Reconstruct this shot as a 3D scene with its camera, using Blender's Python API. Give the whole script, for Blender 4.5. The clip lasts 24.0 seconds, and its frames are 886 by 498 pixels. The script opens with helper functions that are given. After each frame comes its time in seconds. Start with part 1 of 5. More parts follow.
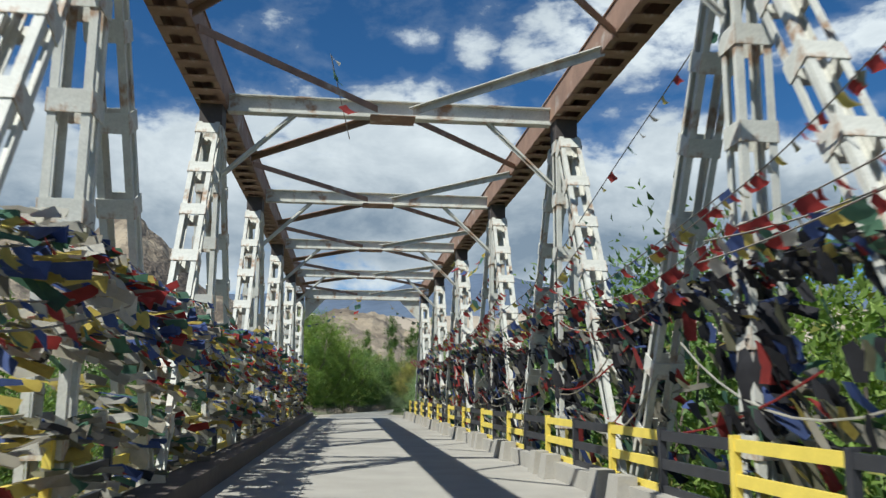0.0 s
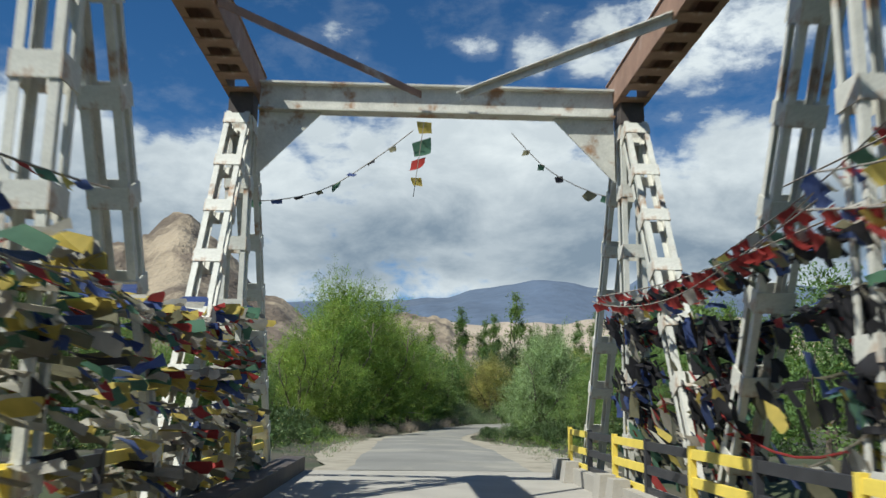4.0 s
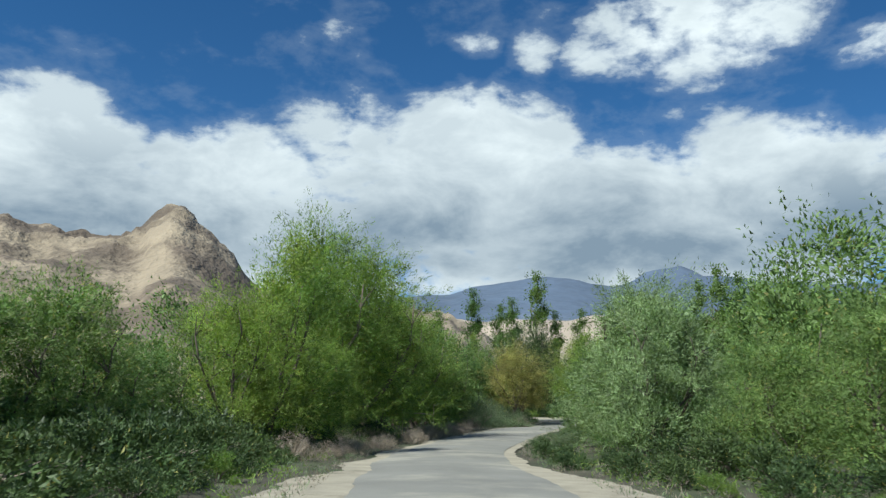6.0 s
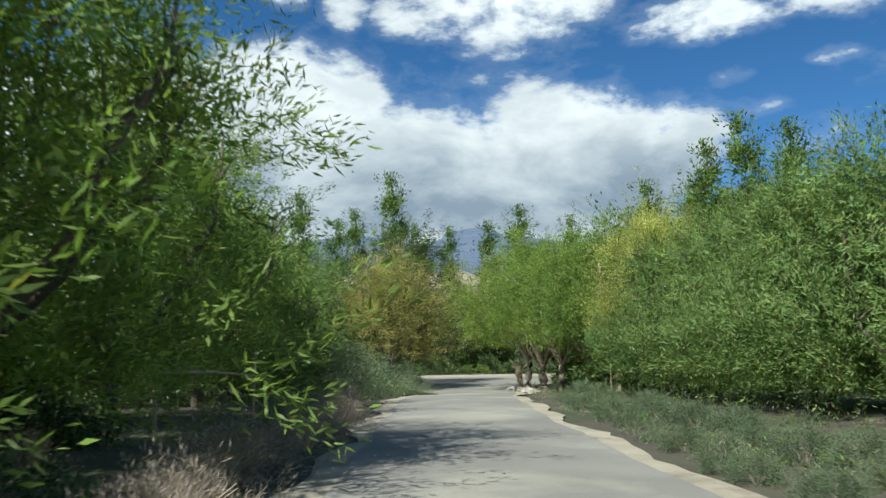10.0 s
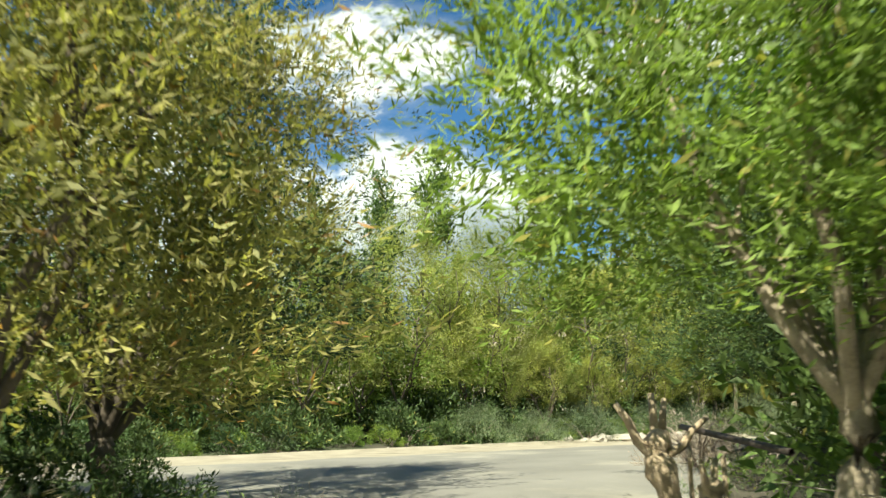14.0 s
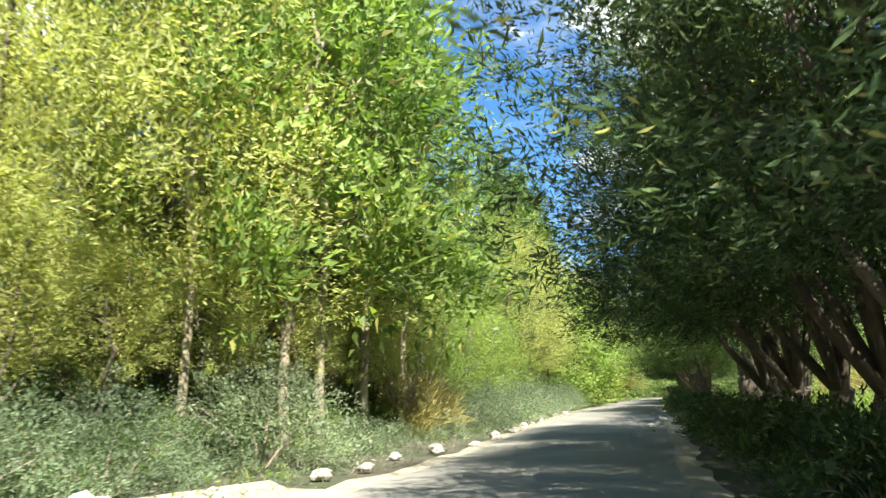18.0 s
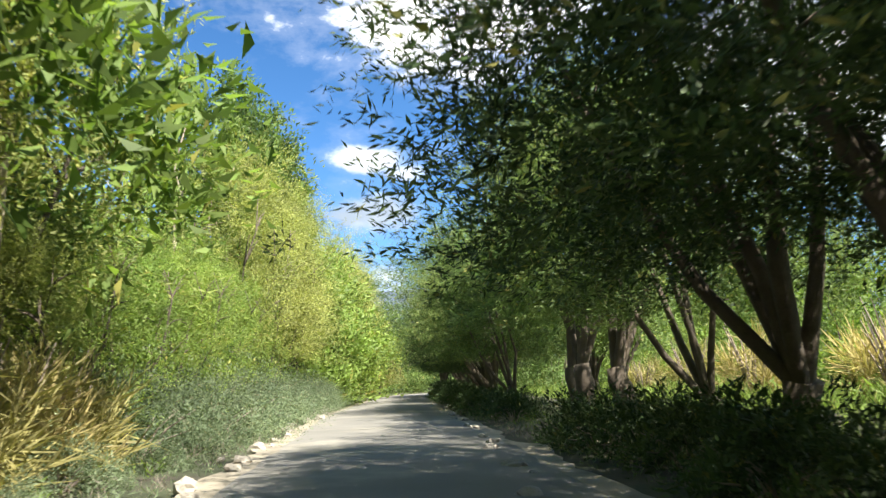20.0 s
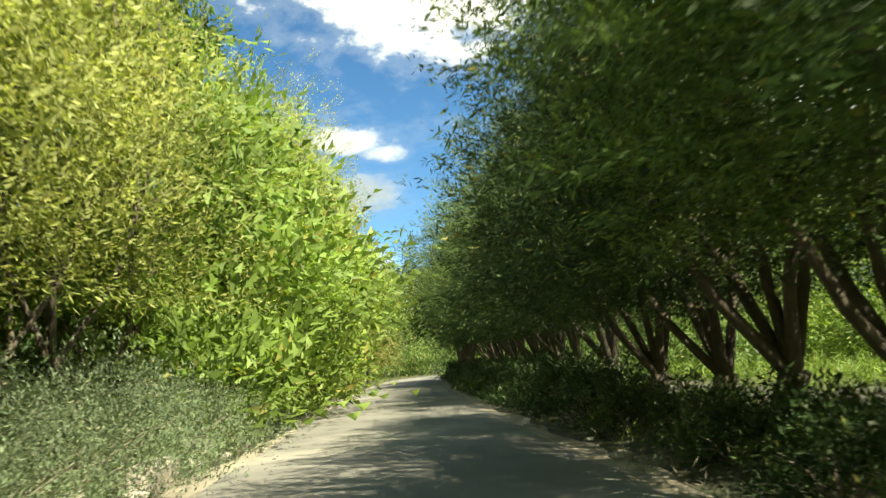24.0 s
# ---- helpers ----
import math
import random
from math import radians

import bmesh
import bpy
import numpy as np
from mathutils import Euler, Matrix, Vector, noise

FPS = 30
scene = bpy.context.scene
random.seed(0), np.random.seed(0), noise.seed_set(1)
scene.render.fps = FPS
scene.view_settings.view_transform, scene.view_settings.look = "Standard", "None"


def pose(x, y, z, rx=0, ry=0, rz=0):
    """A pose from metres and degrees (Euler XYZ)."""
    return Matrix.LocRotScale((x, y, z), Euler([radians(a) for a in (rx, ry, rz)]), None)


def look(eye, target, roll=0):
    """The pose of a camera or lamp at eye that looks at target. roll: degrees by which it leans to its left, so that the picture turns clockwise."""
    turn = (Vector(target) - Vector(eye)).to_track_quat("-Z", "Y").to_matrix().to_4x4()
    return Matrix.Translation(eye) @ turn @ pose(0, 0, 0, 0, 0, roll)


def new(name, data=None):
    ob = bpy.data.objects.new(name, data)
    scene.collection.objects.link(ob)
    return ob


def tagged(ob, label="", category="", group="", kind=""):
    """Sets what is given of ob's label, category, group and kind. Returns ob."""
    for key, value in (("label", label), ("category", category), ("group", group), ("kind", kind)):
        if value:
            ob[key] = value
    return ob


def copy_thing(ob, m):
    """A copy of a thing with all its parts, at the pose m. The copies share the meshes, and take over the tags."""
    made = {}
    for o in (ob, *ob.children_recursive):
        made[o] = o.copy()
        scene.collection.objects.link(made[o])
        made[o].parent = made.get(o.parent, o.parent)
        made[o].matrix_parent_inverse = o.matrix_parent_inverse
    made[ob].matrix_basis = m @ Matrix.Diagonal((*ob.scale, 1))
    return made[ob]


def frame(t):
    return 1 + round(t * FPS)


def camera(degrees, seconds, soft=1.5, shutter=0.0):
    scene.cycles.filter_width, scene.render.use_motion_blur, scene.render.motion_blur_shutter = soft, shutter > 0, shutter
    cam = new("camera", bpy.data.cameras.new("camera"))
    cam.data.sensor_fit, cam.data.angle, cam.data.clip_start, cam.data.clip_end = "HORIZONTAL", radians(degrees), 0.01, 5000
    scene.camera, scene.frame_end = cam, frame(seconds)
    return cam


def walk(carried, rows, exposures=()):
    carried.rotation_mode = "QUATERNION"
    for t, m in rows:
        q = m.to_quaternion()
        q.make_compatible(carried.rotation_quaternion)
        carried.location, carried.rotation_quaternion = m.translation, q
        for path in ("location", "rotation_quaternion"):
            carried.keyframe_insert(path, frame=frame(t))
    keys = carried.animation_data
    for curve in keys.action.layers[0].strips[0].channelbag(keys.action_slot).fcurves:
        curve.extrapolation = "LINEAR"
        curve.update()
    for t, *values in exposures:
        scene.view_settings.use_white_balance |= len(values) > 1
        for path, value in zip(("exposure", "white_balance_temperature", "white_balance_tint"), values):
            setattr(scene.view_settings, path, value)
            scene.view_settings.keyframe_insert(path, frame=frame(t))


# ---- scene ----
cam = camera(55.6, 24.0, 1.4, 0.2)
PATH = (
    (0.0, pose(-0.64, 0.45, 1.19, 99.83, -0.48, -6.45)),
    (0.5, pose(-0.61, 3.81, 1.21, 101.08, -0.10, -5.50)),
    (1.0, pose(-0.46, 7.03, 1.21, 101.35, 0.23, -4.77)),
    (1.5, pose(-0.41, 10.34, 1.23, 101.51, -0.12, -5.03)),
    (2.0, pose(-0.43, 13.59, 1.27, 100.70, -1.54, -4.23)),
    (2.5, pose(-0.40, 16.99, 1.31, 99.70, -1.20, -3.28)),
    (3.0, pose(-0.36, 20.45, 1.30, 99.50, -0.87, -2.91)),
    (3.5, pose(-0.34, 23.94, 1.30, 99.80, -0.87, -2.21)),
    (5.5, pose(-0.53, 41.94, 1.25, 101.35, 0.00, -3.00)),
    (6.0, pose(-0.54, 45.45, 1.24, 100.15, -0.57, -2.20)),
    (6.5, pose(-0.59, 49.11, 1.21, 100.35, 0.29, -2.94)),
    (7.0, pose(-0.65, 53.06, 1.16, 100.95, 1.49, -4.33)),
    (7.5, pose(-0.73, 56.82, 1.08, 99.33, 1.12, -6.55)),
    (8.0, pose(-0.80, 60.64, 1.00, 99.44, -0.31, -6.02)),
    (8.5, pose(-0.84, 64.40, 0.92, 99.23, -0.06, -6.78)),
    (9.0, pose(-0.84, 68.09, 0.84, 98.92, 0.43, -7.20)),
    (9.5, pose(-0.63, 72.09, 0.76, 98.47, 0.37, -9.96)),
    (10.0, pose(-0.09, 76.42, 0.69, 97.39, 0.62, -15.31)),
    (10.5, pose(0.68, 80.82, 0.66, 98.06, -0.32, -18.35)),
    (12.5, pose(4.84, 96.90, 0.65, 98.60, 0.00, -22.30)),
    (13.0, pose(6.16, 100.85, 0.64, 99.09, 0.72, -24.42)),
    (13.5, pose(7.33, 104.66, 0.61, 101.09, 1.18, -24.75)),
    (14.0, pose(8.52, 108.41, 0.51, 101.09, 1.45, -25.22)),
    (14.5, pose(9.78, 111.98, 0.43, 100.97, 1.17, -27.38)),
    (15.0, pose(11.04, 115.13, 0.31, 99.48, 0.84, -32.98)),
    (15.5, pose(12.70, 117.80, 0.30, 98.48, 0.81, -37.41)),
    (16.0, pose(14.46, 120.11, 0.28, 100.54, 2.01, -41.08)),
    (16.5, pose(16.10, 122.21, 0.28, 102.70, 3.76, -48.67)),
    (17.0, pose(18.08, 124.31, 0.33, 101.71, 2.80, -57.60)),
    (17.5, pose(20.37, 126.04, 0.32, 99.98, 2.10, -65.98)),
    (18.0, pose(22.67, 127.32, 0.43, 99.96, 1.53, -73.53)),
    (18.5, pose(25.35, 128.22, 0.41, 100.56, 2.46, -79.59)),
    (19.0, pose(28.18, 128.86, 0.43, 100.65, 1.94, -84.69)),
    (19.5, pose(31.12, 129.19, 0.41, 99.41, 2.68, -88.71)),
    (21.5, pose(44.18, 130.19, 0.65, 99.60, 0.00, -93.50)),
    (22.0, pose(47.70, 130.31, 0.65, 99.90, 0.49, -92.20)),
    (22.5, pose(51.30, 130.43, 0.65, 99.61, 2.68, -91.93)),
    (23.0, pose(54.93, 130.63, 0.65, 100.02, 4.25, -91.66)),
    (23.5, pose(58.50, 130.90, 0.65, 99.23, 4.73, -91.48)),
    (24.0, pose(62.15, 131.18, 0.65, 97.72, 4.12, -91.48)),
)
EXPOSURES = ((0, 0.25, 6150, 3), (3.5, 0.25, 6300, 3), (5.5, 0.3, 6100, 0), (7, 0.44, 6100, 0), (8, 0.42, 6100, 0), (9, 0.55, 6200, 0), (10.5, 0.55, 6300, 0), (12.5, 0.65, 6700, -5), (14, 1.15, 7400, -5), (15, 0.92, 6600, -5), (16, 1.0, 6000, -2),
             (17, 1.1, 6000, 0), (18, 1.88, 6900, 4), (19, 1.82, 7100, 9), (19.5, 1.75, 7000, 9), (21.5, 1.2, 6500, 9), (22, 1.2, 6400, 9), (23, 1.48, 7000, 1), (24, 1.45, 8100, -3))
walk(cam, PATH, EXPOSURES)

# ---------------- world and sun ----------------
SUN_EL, SUN_AZ = 51.0, 234.0     # elevation; azimuth clockwise from +y
world = bpy.data.worlds.new("sky")
scene.world = world
world.use_nodes = True


# clouds: azimuth clockwise from +y, elevation, half width, half height, in degrees
CLOUDS = ((-40, 12, 12, 6.5), (-25, 12.2, 9, 6.8), (-12, 11.6, 9, 6.4), (-4, 12.4, 8, 6.8), (4.5, 13.2, 8.5, 7.9), (14, 11.3, 10, 6.0), (24, 12.3, 9, 6.0), (31, 14.0, 4.6, 3.2), (36.6, 15.8, 2.4, 0.7),
          (20.5, 23.8, 8.0, 3.4), (13.2, 22.7, 2.6, 1.3), (8.5, 23.3, 1.6, 1.2), (4.2, 23.7, 1.7, 0.8), (33.5, 21.6, 6.0, 1.7), (42, 23.2, 8.0, 2.5), (35.2, 17.8, 1.6, 0.7), (41.3, 18.4, 1.8, 0.6), (40.6, 13.4, 3.0, 1.4),
          (53, 24.6, 4.2, 0.9), (60, 24.7, 1.8, 0.7), (60, 22.5, 1.4, 0.7), (48, 27.5, 9.0, 1.8), (93, 24.8, 14, 5.6), (86, 15.4, 3.0, 0.8), (88.6, 14.4, 1.6, 0.6), (86.8, 11.4, 3.2, 1.4), (86.6, 6.6, 3.2, 1.5),
          (120, 17, 20, 7), (-75, 16, 22, 8), (170, 25, 30, 9), (-130, 30, 25, 8))


def build_sky():
    nt = world.node_tree
    nt.nodes.clear()
    N, L = nt.nodes.new, nt.links.new
    out, bg = N("ShaderNodeOutputWorld"), N("ShaderNodeBackground")
    sky = N("ShaderNodeTexSky")
    sky.sky_type, sky.sun_disc = "NISHITA", False
    sky.sun_elevation, sky.sun_rotation = radians(SUN_EL), radians(SUN_AZ)
    sky.altitude, sky.air_density, sky.dust_density, sky.ozone_density = 3500, 1.0, 0.0, 3.0
    tc, sep = N("ShaderNodeTexCoord"), N("ShaderNodeSeparateXYZ")
    L(tc.outputs["Generated"], sep.inputs[0])

    def mth(op, a, b=None, c=None):
        n = N("ShaderNodeMath")
        n.operation = op
        for i, v in enumerate((a, b, c)):
            if v is None:
                continue
            if isinstance(v, (int, float)):
                n.inputs[i].default_value = v
            else:
                L(v, n.inputs[i])
        return n.outputs[0]

    def span(v, a, b, c, d, kind="LINEAR"):
        n = N("ShaderNodeMapRange")
        n.interpolation_type = kind
        L(v, n.inputs[0])
        for i, q in enumerate((a, b, c, d)):
            n.inputs[i + 1].default_value = q
        return n.outputs[0]

    az = mth("MULTIPLY", mth("ARCTAN2", sep.outputs[0], sep.outputs[1]), 180 / math.pi)
    el = mth("MULTIPLY", mth("ARCSINE", sep.outputs[2]), 180 / math.pi)
    stretch = N("ShaderNodeVectorMath")
    stretch.operation = "MULTIPLY"
    stretch.inputs[1].default_value = (1, 1, 1.9)
    L(tc.outputs["Generated"], stretch.inputs[0])

    def fbm(scale, detail, rough, dist):
        n = N("ShaderNodeTexNoise")
        n.inputs["Scale"].default_value, n.inputs["Detail"].default_value = scale, detail
        n.inputs["Roughness"].default_value, n.inputs["Distortion"].default_value = rough, dist
        L(stretch.outputs[0], n.inputs[0])
        return n.outputs[0]

    puff = fbm(7.0, 10, 0.58, 0.25)
    fine = fbm(26.0, 6, 0.6, 0.1)
    best = None
    for a, e, w, h in CLOUDS:
        da = mth("DIVIDE", mth("SUBTRACT", az, a), w)
        de = mth("DIVIDE", mth("SUBTRACT", el, e), h)
        q = mth("SUBTRACT", 1.0, mth("ADD", mth("MULTIPLY", da, da), mth("MULTIPLY", de, de)))
        q = mth("MAXIMUM", q, -1.0)
        if w < 4:
            q = mth("SUBTRACT", mth("MULTIPLY", q, 0.5), 0.1)
        elif w > 8 and e < 15:
            q = mth("MINIMUM", mth("MULTIPLY", q, 2.1), 1.5)
        best = q if best is None else mth("MAXIMUM", best, q)
    dens = mth("ADD", mth("MULTIPLY", best, 0.55), mth("MULTIPLY", mth("SUBTRACT", puff, 0.5), 2.3))
    dens = mth("ADD", dens, mth("MULTIPLY", mth("SUBTRACT", fine, 0.5), 0.9))
    veil = span(dens, -0.32, 0.1, 0.0, 0.10, "SMOOTHSTEP")
    mask = mth("MAXIMUM", span(dens, -0.06, 0.46, 0.0, 1.0, "SMOOTHSTEP"), veil)
    # sunlit tops, blue-grey bases
    low = span(el, 9.5, 18.5, 0.0, 1.0, "SMOOTHSTEP")
    lit = mth("ADD", mth("MULTIPLY", low, 0.62), span(puff, 0.36, 0.62, 0.42, 0.0))
    lit = mth("ADD", lit, mth("MULTIPLY", span(el, 6.5, 9.5, 0.55, 0.0, "SMOOTHSTEP"), 1.0))
    cc = N("ShaderNodeMix")
    cc.data_type = "RGBA"
    cc.inputs["A"].default_value = (2.4, 3.0, 3.8, 1)
    cc.inputs["B"].default_value = (9.2, 9.4, 9.6, 1)
    L(span(lit, 0.1, 1.0, 0.0, 1.0), cc.inputs["Factor"])
    mix = N("ShaderNodeMix")
    mix.data_type = "RGBA"
    L(mask, mix.inputs["Factor"])
    rich = N("ShaderNodeHueSaturation")
    rich.inputs["Saturation"].default_value, rich.inputs["Value"].default_value = 1.22, 1.0
    L(sky.outputs[0], rich.inputs["Color"])
    L(rich.outputs[0], mix.inputs["A"])
    L(cc.outputs["Result"], mix.inputs["B"])
    L(mix.outputs["Result"], bg.inputs[0])
    bg.inputs[1].default_value = 0.085
    L(bg.outputs[0], out.inputs[0])


build_sky()
sun = new("sun", bpy.data.lights.new("sun", "SUN"))
sun.data.energy, sun.data.angle, sun.data.color = 5.0, radians(0.5), (1.0, 0.96, 0.89)
a, e = radians(SUN_AZ), radians(SUN_EL)
sun.matrix_world = look((math.sin(a) * math.cos(e) * 50, math.cos(a) * math.cos(e) * 50, math.sin(e) * 50), (0, 0, 0))

# ---------------- materials ----------------
def nodes_of(name):
    m = bpy.data.materials.new(name)
    m.use_nodes = True
    nt = m.node_tree
    return m, nt, nt.nodes["Principled BSDF"], nt.nodes.new, nt.links.new


def surface(name, col, rough=0.8, metal=0.0, var=0.25, scale=6.0, fine=60.0, bump=0.2, col2=None, patch=0.0, spread=0.0, depth=0.02):
    """Two scales of noise over a base colour; col2 shows in patches; spread varies from object to object."""
    m, nt, bs, N, L = nodes_of(name)
    tc = N("ShaderNodeTexCoord")
    n1, n2 = N("ShaderNodeTexNoise"), N("ShaderNodeTexNoise")
    for n, s, d in ((n1, scale, 5.0), (n2, fine, 3.0)):
        n.inputs["Scale"].default_value, n.inputs["Detail"].default_value = s, d
        L(tc.outputs["Object"], n.inputs["Vector"])
    add = N("ShaderNodeMath")
    add.operation = "MULTIPLY_ADD"
    L(n2.outputs[0], add.inputs[0])
    add.inputs[1].default_value = 0.5
    L(n1.outputs[0], add.inputs[2])
    rng = N("ShaderNodeMapRange")
    L(add.outputs[0], rng.inputs[0])
    for i, v in enumerate((0.45, 1.05, 1 - var, 1 + var)):
        rng.inputs[i + 1].default_value = v
    base = N("ShaderNodeMix")
    base.data_type = "RGBA"
    base.inputs["A"].default_value = (*col, 1)
    base.inputs["B"].default_value = (*(col2 or col), 1)
    base.inputs["Factor"].default_value = 0.0
    if col2:
        mk = N("ShaderNodeTexNoise")
        mk.inputs["Scale"].default_value, mk.inputs["Detail"].default_value = scale * 0.6, 8.0
        mk.inputs["Roughness"].default_value = 0.65
        L(tc.outputs["Object"], mk.inputs["Vector"])
        mr = N("ShaderNodeMapRange")
        L(mk.outputs[0], mr.inputs[0])
        for i, v in enumerate((0.62 - patch, 0.72 - patch, 0.0, 1.0)):
            mr.inputs[i + 1].default_value = v
        L(mr.outputs[0], base.inputs["Factor"])
    hsv = N("ShaderNodeHueSaturation")
    L(base.outputs["Result"], hsv.inputs["Color"])
    L(rng.outputs[0], hsv.inputs["Value"])
    if spread:
        oi, sp = N("ShaderNodeObjectInfo"), N("ShaderNodeMapRange")
        L(oi.outputs["Random"], sp.inputs[0])
        sp.inputs[3].default_value, sp.inputs[4].default_value = 1 - spread, 1 + spread
        mu = N("ShaderNodeMath")
        mu.operation = "MULTIPLY"
        L(rng.outputs[0], mu.inputs[0])
        L(sp.outputs[0], mu.inputs[1])
        L(mu.outputs[0], hsv.inputs["Value"])
    L(hsv.outputs[0], bs.inputs["Base Color"])
    bs.inputs["Roughness"].default_value, bs.inputs["Metallic"].default_value = rough, metal
    if bump:
        bp = N("ShaderNodeBump")
        bp.inputs["Strength"].default_value, bp.inputs["Distance"].default_value = bump, depth
        L(add.outputs[0], bp.inputs["Height"])
        L(bp.outputs[0], bs.inputs["Normal"])
    return m


def foliage(name, dark, light, through_it=0.35, rough=0.55, dry=None):
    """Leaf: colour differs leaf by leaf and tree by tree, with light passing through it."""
    m, nt, bs, N, L = nodes_of(name)
    geo, oi = N("ShaderNodeNewGeometry"), N("ShaderNodeObjectInfo")
    mx = N("ShaderNodeMix")
    mx.data_type = "RGBA"
    mx.inputs["A"].default_value, mx.inputs["B"].default_value = (*dark, 1), (*light, 1)
    leafy = N("ShaderNodeMapRange")
    leafy.inputs[3].default_value, leafy.inputs[4].default_value = 0.28, 0.72
    L(geo.outputs["Random Per Island"], leafy.inputs[0])
    L(leafy.outputs[0], mx.inputs["Factor"])
    col = mx.outputs["Result"]
    if dry:
        cmp = N("ShaderNodeMath")
        cmp.operation = "GREATER_THAN"
        cmp.inputs[1].default_value = 0.965
        L(geo.outputs["Random Per Island"], cmp.inputs[0])
        m2 = N("ShaderNodeMix")
        m2.data_type = "RGBA"
        L(cmp.outputs[0], m2.inputs["Factor"])
        L(col, m2.inputs["A"])
        m2.inputs["B"].default_value = (*dry, 1)
        col = m2.outputs["Result"]
    hsv, r = N("ShaderNodeHueSaturation"), N("ShaderNodeMapRange")
    L(oi.outputs["Random"], r.inputs[0])
    r.inputs[3].default_value, r.inputs[4].default_value = 0.82, 1.2
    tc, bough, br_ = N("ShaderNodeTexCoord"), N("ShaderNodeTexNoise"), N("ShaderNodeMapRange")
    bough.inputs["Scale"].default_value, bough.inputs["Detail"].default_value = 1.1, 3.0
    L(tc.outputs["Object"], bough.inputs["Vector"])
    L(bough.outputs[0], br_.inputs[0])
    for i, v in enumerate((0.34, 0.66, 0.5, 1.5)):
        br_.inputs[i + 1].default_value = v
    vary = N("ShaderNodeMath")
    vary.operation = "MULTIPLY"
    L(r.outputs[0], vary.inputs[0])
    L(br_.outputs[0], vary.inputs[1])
    r2 = N("ShaderNodeMapRange")
    L(oi.outputs["Random"], r2.inputs[0])
    r2.inputs[3].default_value, r2.inputs[4].default_value = 0.515, 0.485
    L(r2.outputs[0], hsv.inputs["Hue"])
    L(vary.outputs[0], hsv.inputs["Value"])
    L(col, hsv.inputs["Color"])
    bs.inputs["Roughness"].default_value = rough
    bs.inputs["Specular IOR Level"].default_value = 0.3
    L(hsv.outputs[0], bs.inputs["Base Color"])
    tr, ms = N("ShaderNodeBsdfTranslucent"), N("ShaderNodeMixShader")
    br = N("ShaderNodeMix")
    br.data_type, br.blend_type = "RGBA", "MULTIPLY"
    br.inputs["Factor"].default_value = 1.0
    L(hsv.outputs[0], br.inputs["A"])
    br.inputs["B"].default_value = (1.35, 1.45, 0.72, 1)
    L(br.outputs["Result"], tr.inputs[0])
    ms.inputs[0].default_value = through_it
    L(bs.outputs[0], ms.inputs[1])
    L(tr.outputs[0], ms.inputs[2])
    L(ms.outputs[0], nt.nodes["Material Output"].inputs[0])
    return m


M_WHITE = surface("weathered_white_paint", (0.56, 0.545, 0.49), 0.6, 0, 0.25, 3, 40, 0.2, (0.31, 0.18, 0.10), 0.075)
M_RUST = surface("rusty_red_steel", (0.28, 0.17, 0.12), 0.75, 0, 0.3, 3, 45, 0.25, (0.42, 0.35, 0.30), 0.05)
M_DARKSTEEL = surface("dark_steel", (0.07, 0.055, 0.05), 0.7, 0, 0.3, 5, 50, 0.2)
M_YELLOW = surface("yellow_rail_paint", (0.74, 0.57, 0.10), 0.5, 0, 0.12, 4, 40, 0.1, (0.35, 0.25, 0.12), -0.06)
M_BLACK = surface("black_rail_paint", (0.035, 0.035, 0.04), 0.5, 0, 0.3, 4, 40, 0.1)
M_CONC = surface("dusty_concrete", (0.35, 0.325, 0.285), 0.9, 0, 0.15, 1.2, 30, 0.25, (0.33, 0.30, 0.26), 0.0)
M_ROAD = surface("worn_asphalt", (0.205, 0.197, 0.178), 0.9, 0, 0.22, 0.5, 45, 0.35, (0.285, 0.268, 0.228), 0.10)
M_SAND = surface("sandy_gravel", (0.315, 0.28, 0.218), 0.95, 0, 0.25, 1.5, 40, 0.5, (0.22, 0.19, 0.145), 0.06)
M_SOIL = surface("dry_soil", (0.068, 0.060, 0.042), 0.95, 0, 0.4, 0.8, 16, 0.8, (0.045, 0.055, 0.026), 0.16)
M_STONE = surface("pale_stone", (0.36, 0.33, 0.28), 0.9, 0, 0.2, 3, 30, 0.5, (0.36, 0.32, 0.27), 0.0, 0.15)
M_HILL = surface("brown_rock", (0.30, 0.242, 0.172), 0.95, 0, 0.25, 0.03, 0.3, 0.9, (0.13, 0.10, 0.075), 0.17, 0, 5.0)
M_SANDHILL = surface("pale_sand_slope", (0.37, 0.305, 0.235), 0.95, 0, 0.15, 0.01, 0.1, 0.3, None, 0, 0, 3.0)
# aerial haze over the far range is put into this blue base colour
M_FAR = surface("haze_blue_rock", (0.085, 0.115, 0.17), 1.0, 0, 0.25, 0.003, 0.02, 0.5, (0.12, 0.145, 0.19), 0.05, 0, 30.0)
M_BARK = surface("grey_brown_bark", (0.115, 0.092, 0.07), 0.95, 0, 0.35, 4, 40, 0.8, (0.06, 0.05, 0.04), 0.05, 0.2)
M_GREYBARK = surface("pale_grey_bark", (0.33, 0.275, 0.205), 0.95, 0, 0.35, 5, 45, 0.8, (0.13, 0.105, 0.08), 0.06, 0.15)
M_PALEBARK = surface("pale_cut_wood", (0.44, 0.34, 0.24), 0.9, 0, 0.25, 5, 40, 0.6, (0.40, 0.22, 0.10), 0.0, 0.1)
M_TWIG = surface("dry_twigs", (0.27, 0.22, 0.18), 0.95, 0, 0.2, 4, 30, 0.2, None, 0, 0.15)
M_ROPE = surface("grey_cord", (0.25, 0.22, 0.19), 0.9, 0, 0.2, 8, 60, 0.1)
